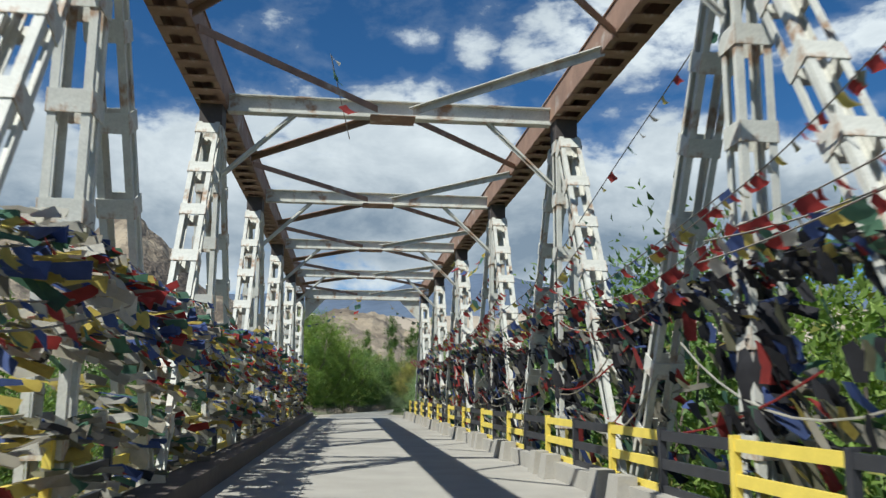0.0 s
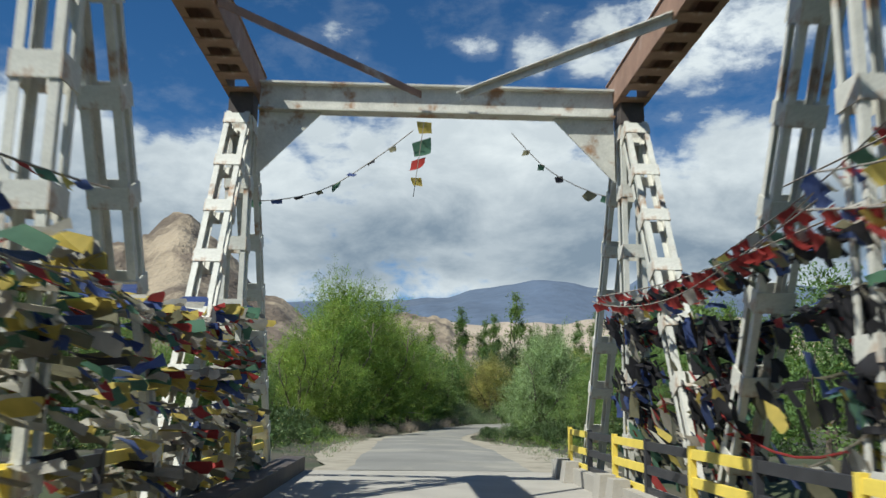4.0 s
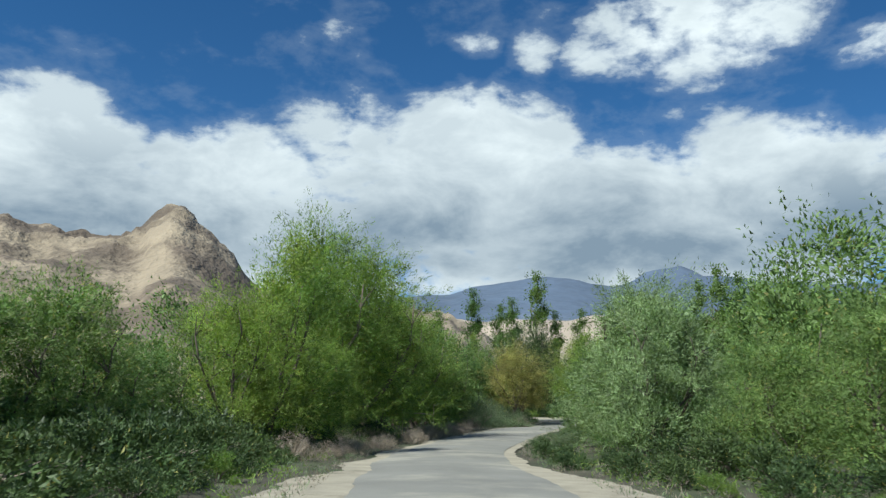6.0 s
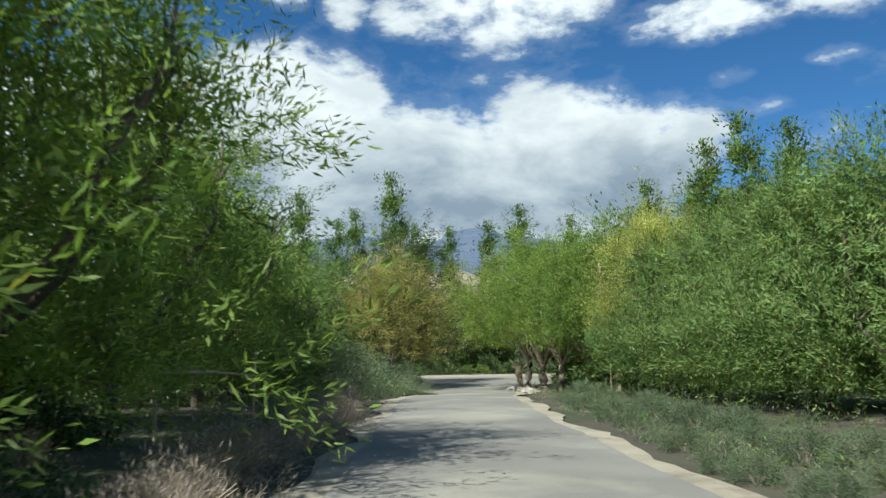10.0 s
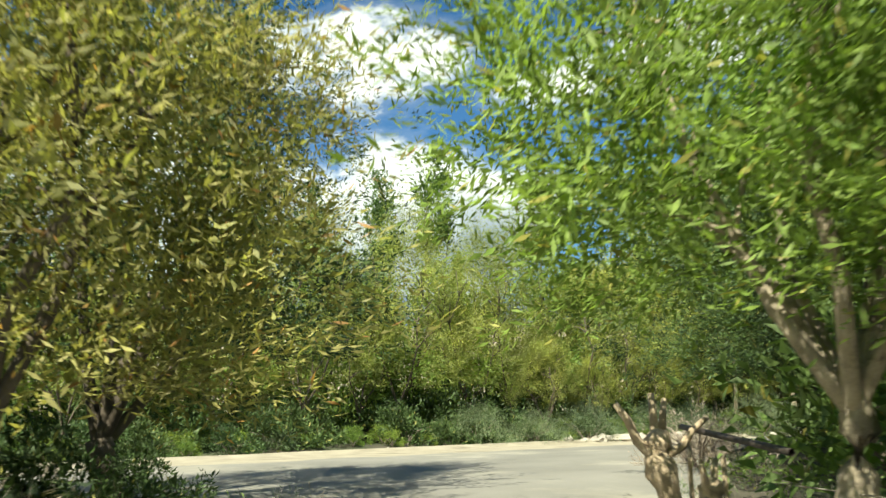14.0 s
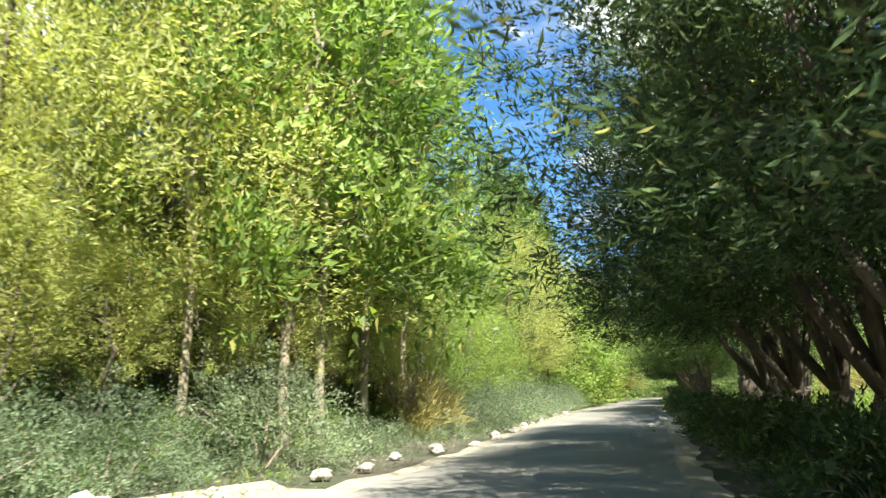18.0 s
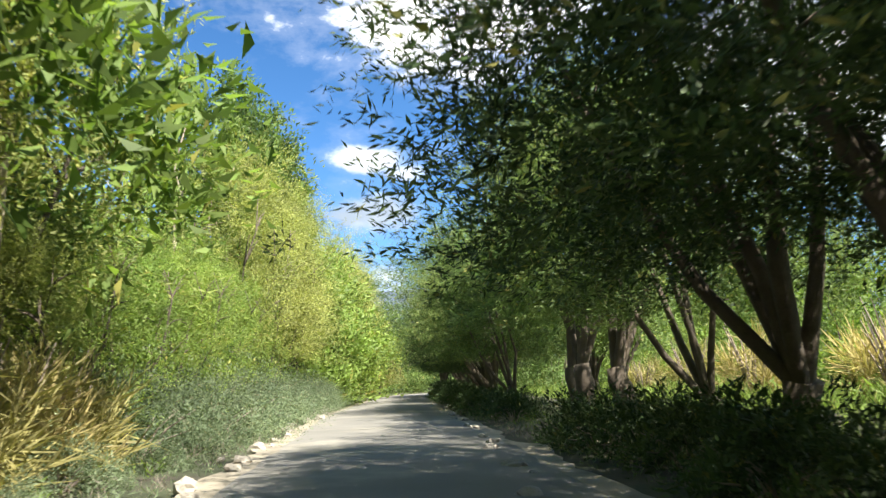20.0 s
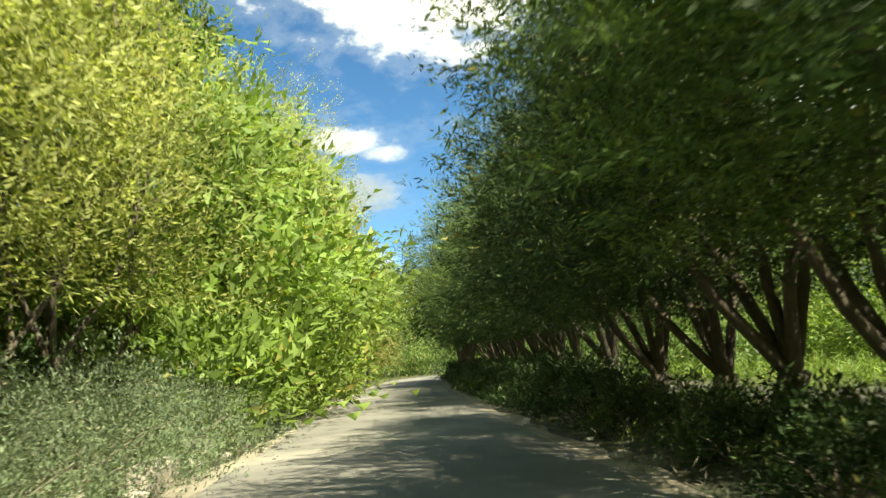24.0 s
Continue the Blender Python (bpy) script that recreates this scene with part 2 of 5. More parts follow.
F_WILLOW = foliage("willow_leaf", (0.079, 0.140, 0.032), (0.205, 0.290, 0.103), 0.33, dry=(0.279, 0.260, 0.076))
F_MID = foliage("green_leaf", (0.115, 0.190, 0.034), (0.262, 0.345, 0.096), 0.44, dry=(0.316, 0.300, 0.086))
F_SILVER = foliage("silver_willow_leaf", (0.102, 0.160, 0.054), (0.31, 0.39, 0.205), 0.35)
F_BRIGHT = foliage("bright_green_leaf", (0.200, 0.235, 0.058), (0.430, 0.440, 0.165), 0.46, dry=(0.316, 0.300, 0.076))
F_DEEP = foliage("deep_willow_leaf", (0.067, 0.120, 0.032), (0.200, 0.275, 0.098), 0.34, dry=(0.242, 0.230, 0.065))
# willow leaf again, with the shade of backlit crowns put into its colour
F_SHADED = foliage("shaded_willow_leaf", (0.032, 0.060, 0.017), (0.084, 0.130, 0.045), 0.16, dry=(0.223, 0.220, 0.065))
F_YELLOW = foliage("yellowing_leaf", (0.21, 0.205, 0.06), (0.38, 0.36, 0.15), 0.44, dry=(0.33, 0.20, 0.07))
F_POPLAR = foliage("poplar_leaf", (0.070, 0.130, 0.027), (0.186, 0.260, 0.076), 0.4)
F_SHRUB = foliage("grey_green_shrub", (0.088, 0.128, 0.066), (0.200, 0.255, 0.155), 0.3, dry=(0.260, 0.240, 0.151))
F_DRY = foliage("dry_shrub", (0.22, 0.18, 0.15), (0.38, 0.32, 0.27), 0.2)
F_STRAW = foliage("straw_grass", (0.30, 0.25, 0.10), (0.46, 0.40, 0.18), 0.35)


def cloth(name, col):
    m, nt, bs, N, L = nodes_of(name)
    geo = N("ShaderNodeNewGeometry")
    tc = N("ShaderNodeTexCoord")
    n = N("ShaderNodeTexNoise")
    n.inputs["Scale"].default_value = 9.0
    L(tc.outputs["Object"], n.inputs["Vector"])
    ad = N("ShaderNodeMath")
    ad.operation = "ADD"
    L(geo.outputs["Random Per Island"], ad.inputs[0])
    L(n.outputs[0], ad.inputs[1])
    r = N("ShaderNodeMapRange")
    L(ad.outputs[0], r.inputs[0])
    for i, v in enumerate((0.4, 1.6, 0.55, 1.25)):
        r.inputs[i + 1].default_value = v
    hsv = N("ShaderNodeHueSaturation")
    hsv.inputs["Color"].default_value = (*col, 1)
    L(r.outputs[0], hsv.inputs["Value"])
    L(hsv.outputs[0], bs.inputs["Base Color"])
    bs.inputs["Roughness"].default_value = 0.9
    tr, ms = N("ShaderNodeBsdfTranslucent"), N("ShaderNodeMixShader")
    L(hsv.outputs[0], tr.inputs[0])
    ms.inputs[0].default_value = 0.55
    L(bs.outputs[0], ms.inputs[1])
    L(tr.outputs[0], ms.inputs[2])
    L(ms.outputs[0], nt.nodes["Material Output"].inputs[0])
    return m


CLOTHS = [cloth("blue_cloth", (0.09, 0.13, 0.32)), cloth("white_cloth", (0.60, 0.57, 0.50)), cloth("red_cloth", (0.42, 0.06, 0.055)),
          cloth("green_cloth", (0.12, 0.24, 0.16)), cloth("yellow_cloth", (0.60, 0.47, 0.12)), cloth("faded_cloth", (0.42, 0.38, 0.31)),
          cloth("dark_cloth", (0.05, 0.048, 0.055))]


# ---------------- builders ----------------
class Geo:
    """Collects boxes, tubes and sheets into one mesh."""

    def __init__(self):
        self.v, self.f, self.m = [], [], []

    def box(self, size, m=None, mat=0):
        x, y, z = (s / 2 for s in size)
        n = len(self.v)
        for p in ((-x, -y, -z), (x, -y, -z), (x, y, -z), (-x, y, -z), (-x, -y, z), (x, -y, z), (x, y, z), (-x, y, z)):
            self.v.append(m @ Vector(p) if m else Vector(p))
        for q in ((0, 3, 2, 1), (4, 5, 6, 7), (0, 1, 5, 4), (1, 2, 6, 5), (2, 3, 7, 6), (3, 0, 4, 7)):
            self.f.append(tuple(n + i for i in q))
            self.m.append(mat)
        return self

    def bar(self, p0, p1, w, h, mat=0, off=(0, 0)):
        """A box from p0 to p1; w across (level where possible), h the other way."""
        p0, p1 = Vector(p0), Vector(p1)
        d = (p1 - p0).normalized()
        side = d.cross(Vector((0, 0, 1)))
        side = side.normalized() if side.length > 1e-4 else Vector((1, 0, 0))
        up = side.cross(d)
        m = Matrix((side, d, up)).transposed().to_4x4()
        m.translation = (p0 + p1) / 2 + side * off[0] + up * off[1]
        return self.box((w, (p1 - p0).length, h), m, mat)

    def tube(self, pts, radii, sides=7, mat=0, wob=0.0):
        n0 = len(self.v)
        pts = [Vector(p) for p in pts]
        for i, p in enumerate(pts):
            d = (pts[min(i + 1, len(pts) - 1)] - pts[max(i - 1, 0)]).normalized()
            a = d.orthogonal().normalized() if abs(d.z) > 0.99 else d.cross(Vector((0, 0, 1))).normalized()
            b = d.cross(a)
            for k in range(sides):
                t = k * math.tau / sides
                r = radii[i] * (1 + wob * random.uniform(-1, 1))
                self.v.append(p + a * (math.cos(t) * r) + b * (math.sin(t) * r))
        for i in range(len(pts) - 1):
            for k in range(sides):
                k2 = (k + 1) % sides
                self.f.append((n0 + i * sides + k, n0 + i * sides + k2, n0 + (i + 1) * sides + k2, n0 + (i + 1) * sides + k))
                self.m.append(mat)
        self.f.append(tuple(n0 + (len(pts) - 1) * sides + k for k in range(sides)))
        self.m.append(mat)
        return self

    def sheet(self, grid, mat=0):
        n0, w = len(self.v), len(grid[0])
        for row in grid:
            self.v.extend(Vector(p) for p in row)
        for i in range(len(grid) - 1):
            for j in range(w - 1):
                self.f.append((n0 + i * w + j, n0 + i * w + j + 1, n0 + (i + 1) * w + j + 1, n0 + (i + 1) * w + j))
                self.m.append(mat)
        return self

    def mesh(self, name, *mats, smooth=False):
        me = bpy.data.meshes.new(name)
        me.from_pydata([tuple(p) for p in self.v], [], self.f)
        for m in mats:
            me.materials.append(m)
        if len(mats) > 1:
            me.polygons.foreach_set("material_index", self.m)
        if smooth:
            me.polygons.foreach_set("use_smooth", [True] * len(me.polygons))
        me.update()
        return me


def part(name, mesh, parent, m=None, label=""):
    ob = new(name, mesh)
    ob.parent = parent
    if m is not None:
        ob.matrix_basis = m
    return tagged(ob, label)


def thing(name, label, category, m=None, group="", kind="", mesh=None):
    ob = new(name, mesh)
    if m is not None:
        ob.matrix_basis = m
    return tagged(ob, label, category, group, kind)


def at_(x, y, z, rz=0.0, s=1.0):
    return Matrix.Translation((x, y, z)) @ Matrix.Rotation(rz, 4, "Z") @ Matrix.Scale(s, 4)


# ---------------- road line and ground ----------------
ROAD = ((0.00, -30.00), (0.00, 0.00), (0.26, 45.46), (0.35, 53.08), (0.30, 60.66), (0.38, 68.06), (1.1, 76.27), (3.2, 86.0), (7.00, 100.52), (9.56, 108.06), (12.02, 114.50), (14.8, 119.9), (18.2, 124.1), (22.6, 127.2), (28.2, 128.9), (38.7, 129.6), (50, 130.25), (61, 131.0), (75, 131.6),
        (92, 132.0), (110, 132.2), (128, 131.8), (142, 130.2), (152, 126.0), (158, 118.0), (160, 108.0))


def ground_level(y):
    u = min(max((y - 43) / 40, 0), 1)
    return -0.6 * u * u * (3 - 2 * u) - 0.22 * math.exp(-((y - 112.5) / 6.0) ** 2)


def smooth_line(pts, step=1.0):
    p = [Vector((*q, 0)) for q in pts]
    p = [2 * p[0] - p[1]] + p + [2 * p[-1] - p[-2]]
    out = []
    for i in range(1, len(p) - 2):
        n = max(2, int((p[i + 1] - p[i]).length / 0.25))
        for k in range(n):
            t = k / n
            out.append(0.5 * (2 * p[i] + (p[i + 1] - p[i - 1]) * t + (2 * p[i - 1] - 5 * p[i] + 4 * p[i + 1] - p[i + 2]) * t * t
                              + (3 * p[i] - p[i - 1] - 3 * p[i + 1] + p[i + 2]) * t ** 3))
    res, acc = [out[0]], 0.0
    for a, b in zip(out, out[1:]):
        acc += (b - a).length
        if acc >= step:
            res.append(b)
            acc = 0.0
    return res


LINE = smooth_line(ROAD, 1.0)
LINE_XY = np.array([[p.x, p.y] for p in LINE])


def on_road(s, d=0.0):
    """The place s metres along the road and d metres to its right, and the road's heading there."""
    i = min(max(s, 0), len(LINE) - 2.001)
    k = int(i)
    a, b = LINE[k], LINE[k + 1]
    t = (LINE[min(k + 2, len(LINE) - 1)] - LINE[max(k - 1, 0)]).normalized()
    p = a.lerp(b, i - k) + Vector((t.y, -t.x, 0)) * d
    return Vector((p.x, p.y, ground_at(p.x, p.y))), math.atan2(-t.x, t.y)


def road_gap(x, y):
    return np.sqrt(((LINE_XY - (x, y)) ** 2).sum(1).min())


def ground_at(x, y):
    z = ground_level(y)
    d = road_gap(x, y)
    off = max(d - 3.2, 0.0)
    if 0 < x < 31 and 112 < y < 134.2:
        off = 0.0
    z += -0.05 + 0.10 * min(off, 2.5) * (0.6 + 0.8 * noise.noise((x * 0.15, y * 0.15, 3)))
    z += 0.5 * min(max((d - 6) / 20, 0), 1) * noise.noise((x * 0.05, y * 0.05, 0))
    if y < 46:
        bank = min(max((y - 36.5 - 0.1 * abs(x)) / 6.0, 0), 1)
        bank = bank * bank * (3 - 2 * bank)
        z = z * bank + (1 - bank) * (-4.2 + 0.6 * noise.noise((x * 0.1, y * 0.1, 7)))
    return z


def axis_steps(lo, hi, fine, far):
    mid = list(np.arange(lo, hi + fine, fine))
    up, s = [hi + fine], fine
    while up[-1] < far:
        s *= 1.35
        up.append(up[-1] + s)
    dn, s = [lo], fine
    while dn[-1] > -far:
        s *= 1.35
        dn.append(dn[-1] - s)
    return sorted(set(round(float(v), 3) for v in dn + mid + up))


def build_ground():
    xs, ys = axis_steps(-24, 110, 1.5, 4500), axis_steps(-24, 165, 1.5, 4500)
    grid = [[(x, y, ground_at(x, y)) for x in xs] for y in ys]
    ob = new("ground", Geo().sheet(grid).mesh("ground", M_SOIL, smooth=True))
    tagged(ob, "dry brown valley soil with sparse grass", "ground", kind="structure")


def ribbon(name, s0, s1, lefts, rights, lift, mat, label, ragged=0.0, arch=0.0, bulge=1.7):
    grid = []
    for s in np.arange(s0, s1, 0.5):
        row = []
        p, h = on_road(s)
        wide = 0.45 * min(max((p.x - 36) / 30, 0), 1)
        side = Vector((math.cos(h), math.sin(h), 0))
        extra = 1.1 * math.exp(-((p.y - 56) / 9) ** 2) if ragged > 0.3 else 0.0
        a = lefts - extra - wide + ragged * noise.noise((s * 0.35, 0, 1)) + 0.4 * ragged * noise.noise((s * 1.7, 4, 1))
        b = rights + extra + wide + bulge * math.exp(-((p.x - 17.6) ** 2 + (p.y - 123.2) ** 2) / 45) + ragged * noise.noise((s * 0.35, 9, 1)) + 0.4 * ragged * noise.noise((s * 1.7, 14, 1))
        for k in range(7):
            u = k / 6
            q = p + side * (a + (b - a) * u)
            row.append((q.x, q.y, ground_level(q.y) + lift + arch * min(1.0, (s - s0) / 4) * (1 - (2 * u - 1) ** 2)))
        grid.append(row)
    ob = new(name, Geo().sheet(grid).mesh(name, mat, smooth=True))
    return tagged(ob, label, name, kind="structure")


build_ground()
END_S = len(LINE) - 2
START_S = int(np.argmax(LINE_XY[:, 1] > 44.55))
START_S -= (LINE_XY[START_S, 1] - 44.55) / (LINE_XY[START_S, 1] - LINE_XY[START_S - 1, 1])
ribbon("road_shoulder", START_S, END_S, -2.2, 2.15, 0.0, M_SAND, "pale sandy gravel shoulder beside the asphalt", 0.5)
ribbon("gravel_verge", START_S + 0.02, START_S + 11, 1.6, 3.3, 0.006, M_SAND, "wide pale gravel verge beside the road past the bridge", 0.4)
ribbon("road", START_S + 0.02, END_S, -1.78, 1.78, 0.012, M_ROAD, "narrow worn grey asphalt road with dusty edges", 0.18, 0.05)


M_OLIVE = cloth("olive_rag", (0.25, 0.235, 0.15))
CLOTHS.append(M_OLIVE)


def apron():
    """Where the road bends, dusty ground opens out to a straight northern edge."""
    sand, tar = [], []
    for i in range(60):
        x = 2 + 30 * i / 59
        edge = 133.6 + 0.35 * noise.noise((x * 0.4, 0, 5)) + 0.15 * noise.noise((x * 1.9, 0, 5)) - max(0, x - 27) * 0.25
        k = int(np.abs(LINE_XY[:, 0] - x)[70:].argmin()) + 70
        inner = min(LINE_XY[k, 1] + 0.5, edge - 2.5) if x > 8 else 121.0
        sand.append([(x, inner + (edge - inner) * u, ground_level(inner + (edge - inner) * u) + 0.004 + 0.10 * max(0, u - 0.9) * 10) for u in np.linspace(0, 1, 12)])
        tar.append([(x, inner + (edge - 3.2 + 0.4 * noise.noise((x * 0.6, 2, 5)) - inner) * u, ground_level(inner + (edge - 3.2 - inner) * u) + 0.009) for u in np.linspace(0, 1, 12)])
    tagged(new("gravel_apron", Geo().sheet(sand).mesh("gravel_apron", M_SAND, smooth=True)), "pale sandy verge with a low earth edge outside the bend", "verge", kind="structure")
    tagged(new("road_junction", Geo().sheet(tar).mesh("road_junction", M_ROAD, smooth=True)), "dusty widened asphalt on the outside of the bend", "road", kind="structure")


apron()

# ---------------- hills and mountains ----------------
def ridge(name, label, mat, dist, depth, az0, az1, crest, rough, n_az, n_r, seed, scale):
    """A slope that rises from dist - depth to its crest at dist and falls behind; crest(az) is the elevation in degrees seen from the bridge."""
    grid = []
    for j in range(n_r):
        u = j / (n_r - 1) * 1.25
        row = []
        for i in range(n_az):
            az = az0 + (az1 - az0) * i / (n_az - 1)
            r = dist - depth * (1 - u)
            x, y = r * math.sin(radians(az)), 45 + r * math.cos(radians(az))
            top = dist * math.tan(radians(crest(az)))
            climb = min(u, 1.0) ** 1.15 if u <= 1 else 1 - (u - 1) * 1.6
            soft = noise.fractal((x * scale, y * scale, seed), 1.0, 2.0, 6)
            crag = abs(noise.fractal((x * scale * 2.3, y * scale * 2.3, seed + 5), 0.8, 2.1, 5))
            bare = max(0.0, noise.noise((x * scale * 0.8, y * scale * 0.8, seed + 9)) + 0.35)
            z = top * climb + rough * top * (0.10 * soft + 0.16 * (0.35 - crag) * bare) * min(1, 3 * u)
            row.append((x, y, z - 3))
        grid.append(row)
    ob = new(name, Geo().sheet(grid).mesh(name, mat, smooth=True))
    return tagged(ob, label, name, kind="structure")


def hill_crest(az):
    base = np.interp(az, (-80, -50, -32, -26, -22, -18, -16, -13.5, -10, -7, -4, 0, 2, 5, 9), (9, 10.5, 11.2, 11.2, 10.3, 10.6, 12.0, 10.6, 7.6, 6.4, 6.3, 6.6, 6.2, 4.6, 1.0))
    return float(base) + 0.5 * noise.noise((az * 0.5, 1, 2)) + 0.25 * noise.noise((az * 2.1, 3, 2))


def far_crest(az):
    base = np.interp(az, (-60, -10, 0, 3, 6, 9, 12, 14, 16, 17.8, 20, 24, 40, 70, 110), (6, 6.5, 7, 7.5, 8.2, 8.5, 8.0, 7.7, 8.8, 9.2, 8.4, 7.6, 7, 7, 6))
    return float(base) + 0.25 * noise.noise((az * 0.6, 7, 2))


ridge("backdrop_hill", "bare brown rocky hill with sandy slopes", M_HILL, 520, 330, -80, 9, hill_crest, 1.1, 300, 70, 3, 0.011)
ridge("backdrop_sand_hill", "pale sunlit sand slopes below the far mountains", M_SANDHILL, 1500, 600, -5, 40,
      lambda az: 5.6 + 0.9 * noise.noise((az * 0.35, 2, 9)), 0.3, 120, 16, 8, 0.004)
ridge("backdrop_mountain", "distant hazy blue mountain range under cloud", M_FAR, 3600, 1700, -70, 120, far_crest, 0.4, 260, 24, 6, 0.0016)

# ---------------- bridge ----------------
HALF, POST_TOP, CHORD_Z, PANEL, PORTAL = 2.95, 5.52, 5.84, 6.6, 40.45
NODES = [PORTAL - PANEL * k for k in range(0, 8)]
DECK_END, DECK_START = 44.6, -26.0


def corner_mesh(length, leg=0.072, t=0.014):
    """One rolled angle, L-shaped in section, its outer corner on the z axis."""
    g = Geo()
    prof = ((0, 0), (leg, 0), (leg, t), (t, t), (t, leg), (0, leg))
    for z in (0, length):
        g.v += [Vector((x, y, z)) for x, y in prof]
    for i in range(6):
        j = (i + 1) % 6
        g.f.append((i, j, 6 + j, 6 + i))
    g.f += [tuple(range(5, -1, -1)), tuple(range(6, 12))]
    g.m = [0] * len(g.f)
    return g.mesh("corner_angle", M_WHITE)


def laced_member(name, length, wide, deep, parent, m, label):
    """Four corner angles on a foot plate, tied by batten plates; it stands along z from its foot."""
    ob = part(name, Geo().box((wide + 0.08, deep + 0.08, 0.03)).mesh(name, M_WHITE), parent, m, label)
    me = corner_mesh(length)
    for k, (sx, sy) in enumerate(((-1, -1), (1, -1), (1, 1), (-1, 1))):
        part("corner_angle", me, ob, Matrix.Translation((sx * wide / 2, sy * deep / 2, 0)) @ Matrix.Rotation(k * math.pi / 2, 4, "Z"))
    n = max(3, round(length / 0.82))
    bx = Geo().box((wide + 0.03, 0.012, 0.2)).mesh("batten_plate", M_WHITE)
    by = Geo().box((0.012, deep + 0.03, 0.2)).mesh("batten_plate", M_WHITE)
    for i in range(n):
        z = 0.15 + (length - 0.3) * i / (n - 1)
        for s in (-1, 1):
            part("batten_plate", bx, ob, Matrix.Translation((0, s * (deep / 2 + 0.008), z)))
            part("batten_plate", by, ob, Matrix.Translation((s * (wide / 2 + 0.008), 0, z)))
    return ob


def along(p0, p1):
    """A pose whose z axis runs from p0 to p1, with x kept across the bridge."""
    p0, p1 = Vector(p0), Vector(p1)
    z = (p1 - p0).normalized()
    x = Vector((1, 0, 0))
    y = z.cross(x)
    m = Matrix((x, y, z)).transposed().to_4x4()
    m.translation = p0
    return m


def build_truss(side):
    x = side * HALF
    truss = thing("bridge_truss", "white-painted riveted steel truss with laced posts and rusty top chord", "bridge truss", at_(x, 0, 0), "bridge trusses")
    lo, hi = NODES[-1], PORTAL
    # top chord: two side plates, a top plate and an underside ladder of tie plates
    span_, mid = hi - lo + 0.7, (lo + hi) / 2
    chord = part("top_chord", Geo().box((0.54, span_, 0.018), Matrix.Translation((0, mid, CHORD_Z + 0.43))).mesh("top_chord", M_RUST), truss, None, "rusty box-section top chord")
    for sx in (-1, 1):
        g = Geo()
        prof = ((0.232, 0.42), (0.248, 0.42), (0.248, -0.008), (0.15, -0.008), (0.15, 0.008), (0.232, 0.008))
        for y in (-span_ / 2, span_ / 2):
            g.v += [Vector((sx * px, y, pz)) for px, pz in prof]
        g.f = [(i, (i + 1) % 6, 6 + (i + 1) % 6, 6 + i) for i in range(6)] + [tuple(range(6)), tuple(range(6, 12))]
        g.m = [0] * 8
        part("side_plate", g.mesh("side_plate", M_RUST), chord, Matrix.Translation((0, mid, CHORD_Z)))
    tie = Geo().box((0.48, 0.26, 0.014)).mesh("tie_plate", M_RUST)
    y = lo
    while y < hi:
        part("tie_plate", tie, chord, Matrix.Translation((0, y, CHORD_Z - 0.016)))
        y += 0.56
    g = Geo().box((0.3, hi - lo + 6.6, 0.4), Matrix.Translation((0, (lo + hi) / 2, -0.42)))
    part("bottom_chord", g.mesh("bottom_chord", M_WHITE), truss)
    first = None
    for y in NODES:
        if first is None:
            post = laced_member("post", POST_TOP + 0.3, 0.34, 0.30, truss, along((0, y, -0.3), (0, y, POST_TOP)), "")
            near = laced_member("diagonal", 6.25, 0.34, 0.26, truss, along((0, y - PANEL / 2 + 0.1, -0.1), (0, y - 0.18, POST_TOP)), "")
            far = laced_member("diagonal", 6.25, 0.34, 0.26, truss, along((0, y + PANEL / 2 - 0.1, -0.1), (0, y + 0.18, POST_TOP)), "")
            node = part("gusset_plate", Geo().box((0.36, 0.42, 0.36), Matrix.Translation((0, 0, POST_TOP + 0.14))).mesh("gusset_plate", M_DARKSTEEL), truss, at_(0, y, 0), "dark steel node")
            first = (post, near, far, node)
        else:
            for ob in first:
                m = ob.matrix_basis.copy()
                m.translation.y += y - NODES[0]
                copy_thing(ob, m)
    return truss


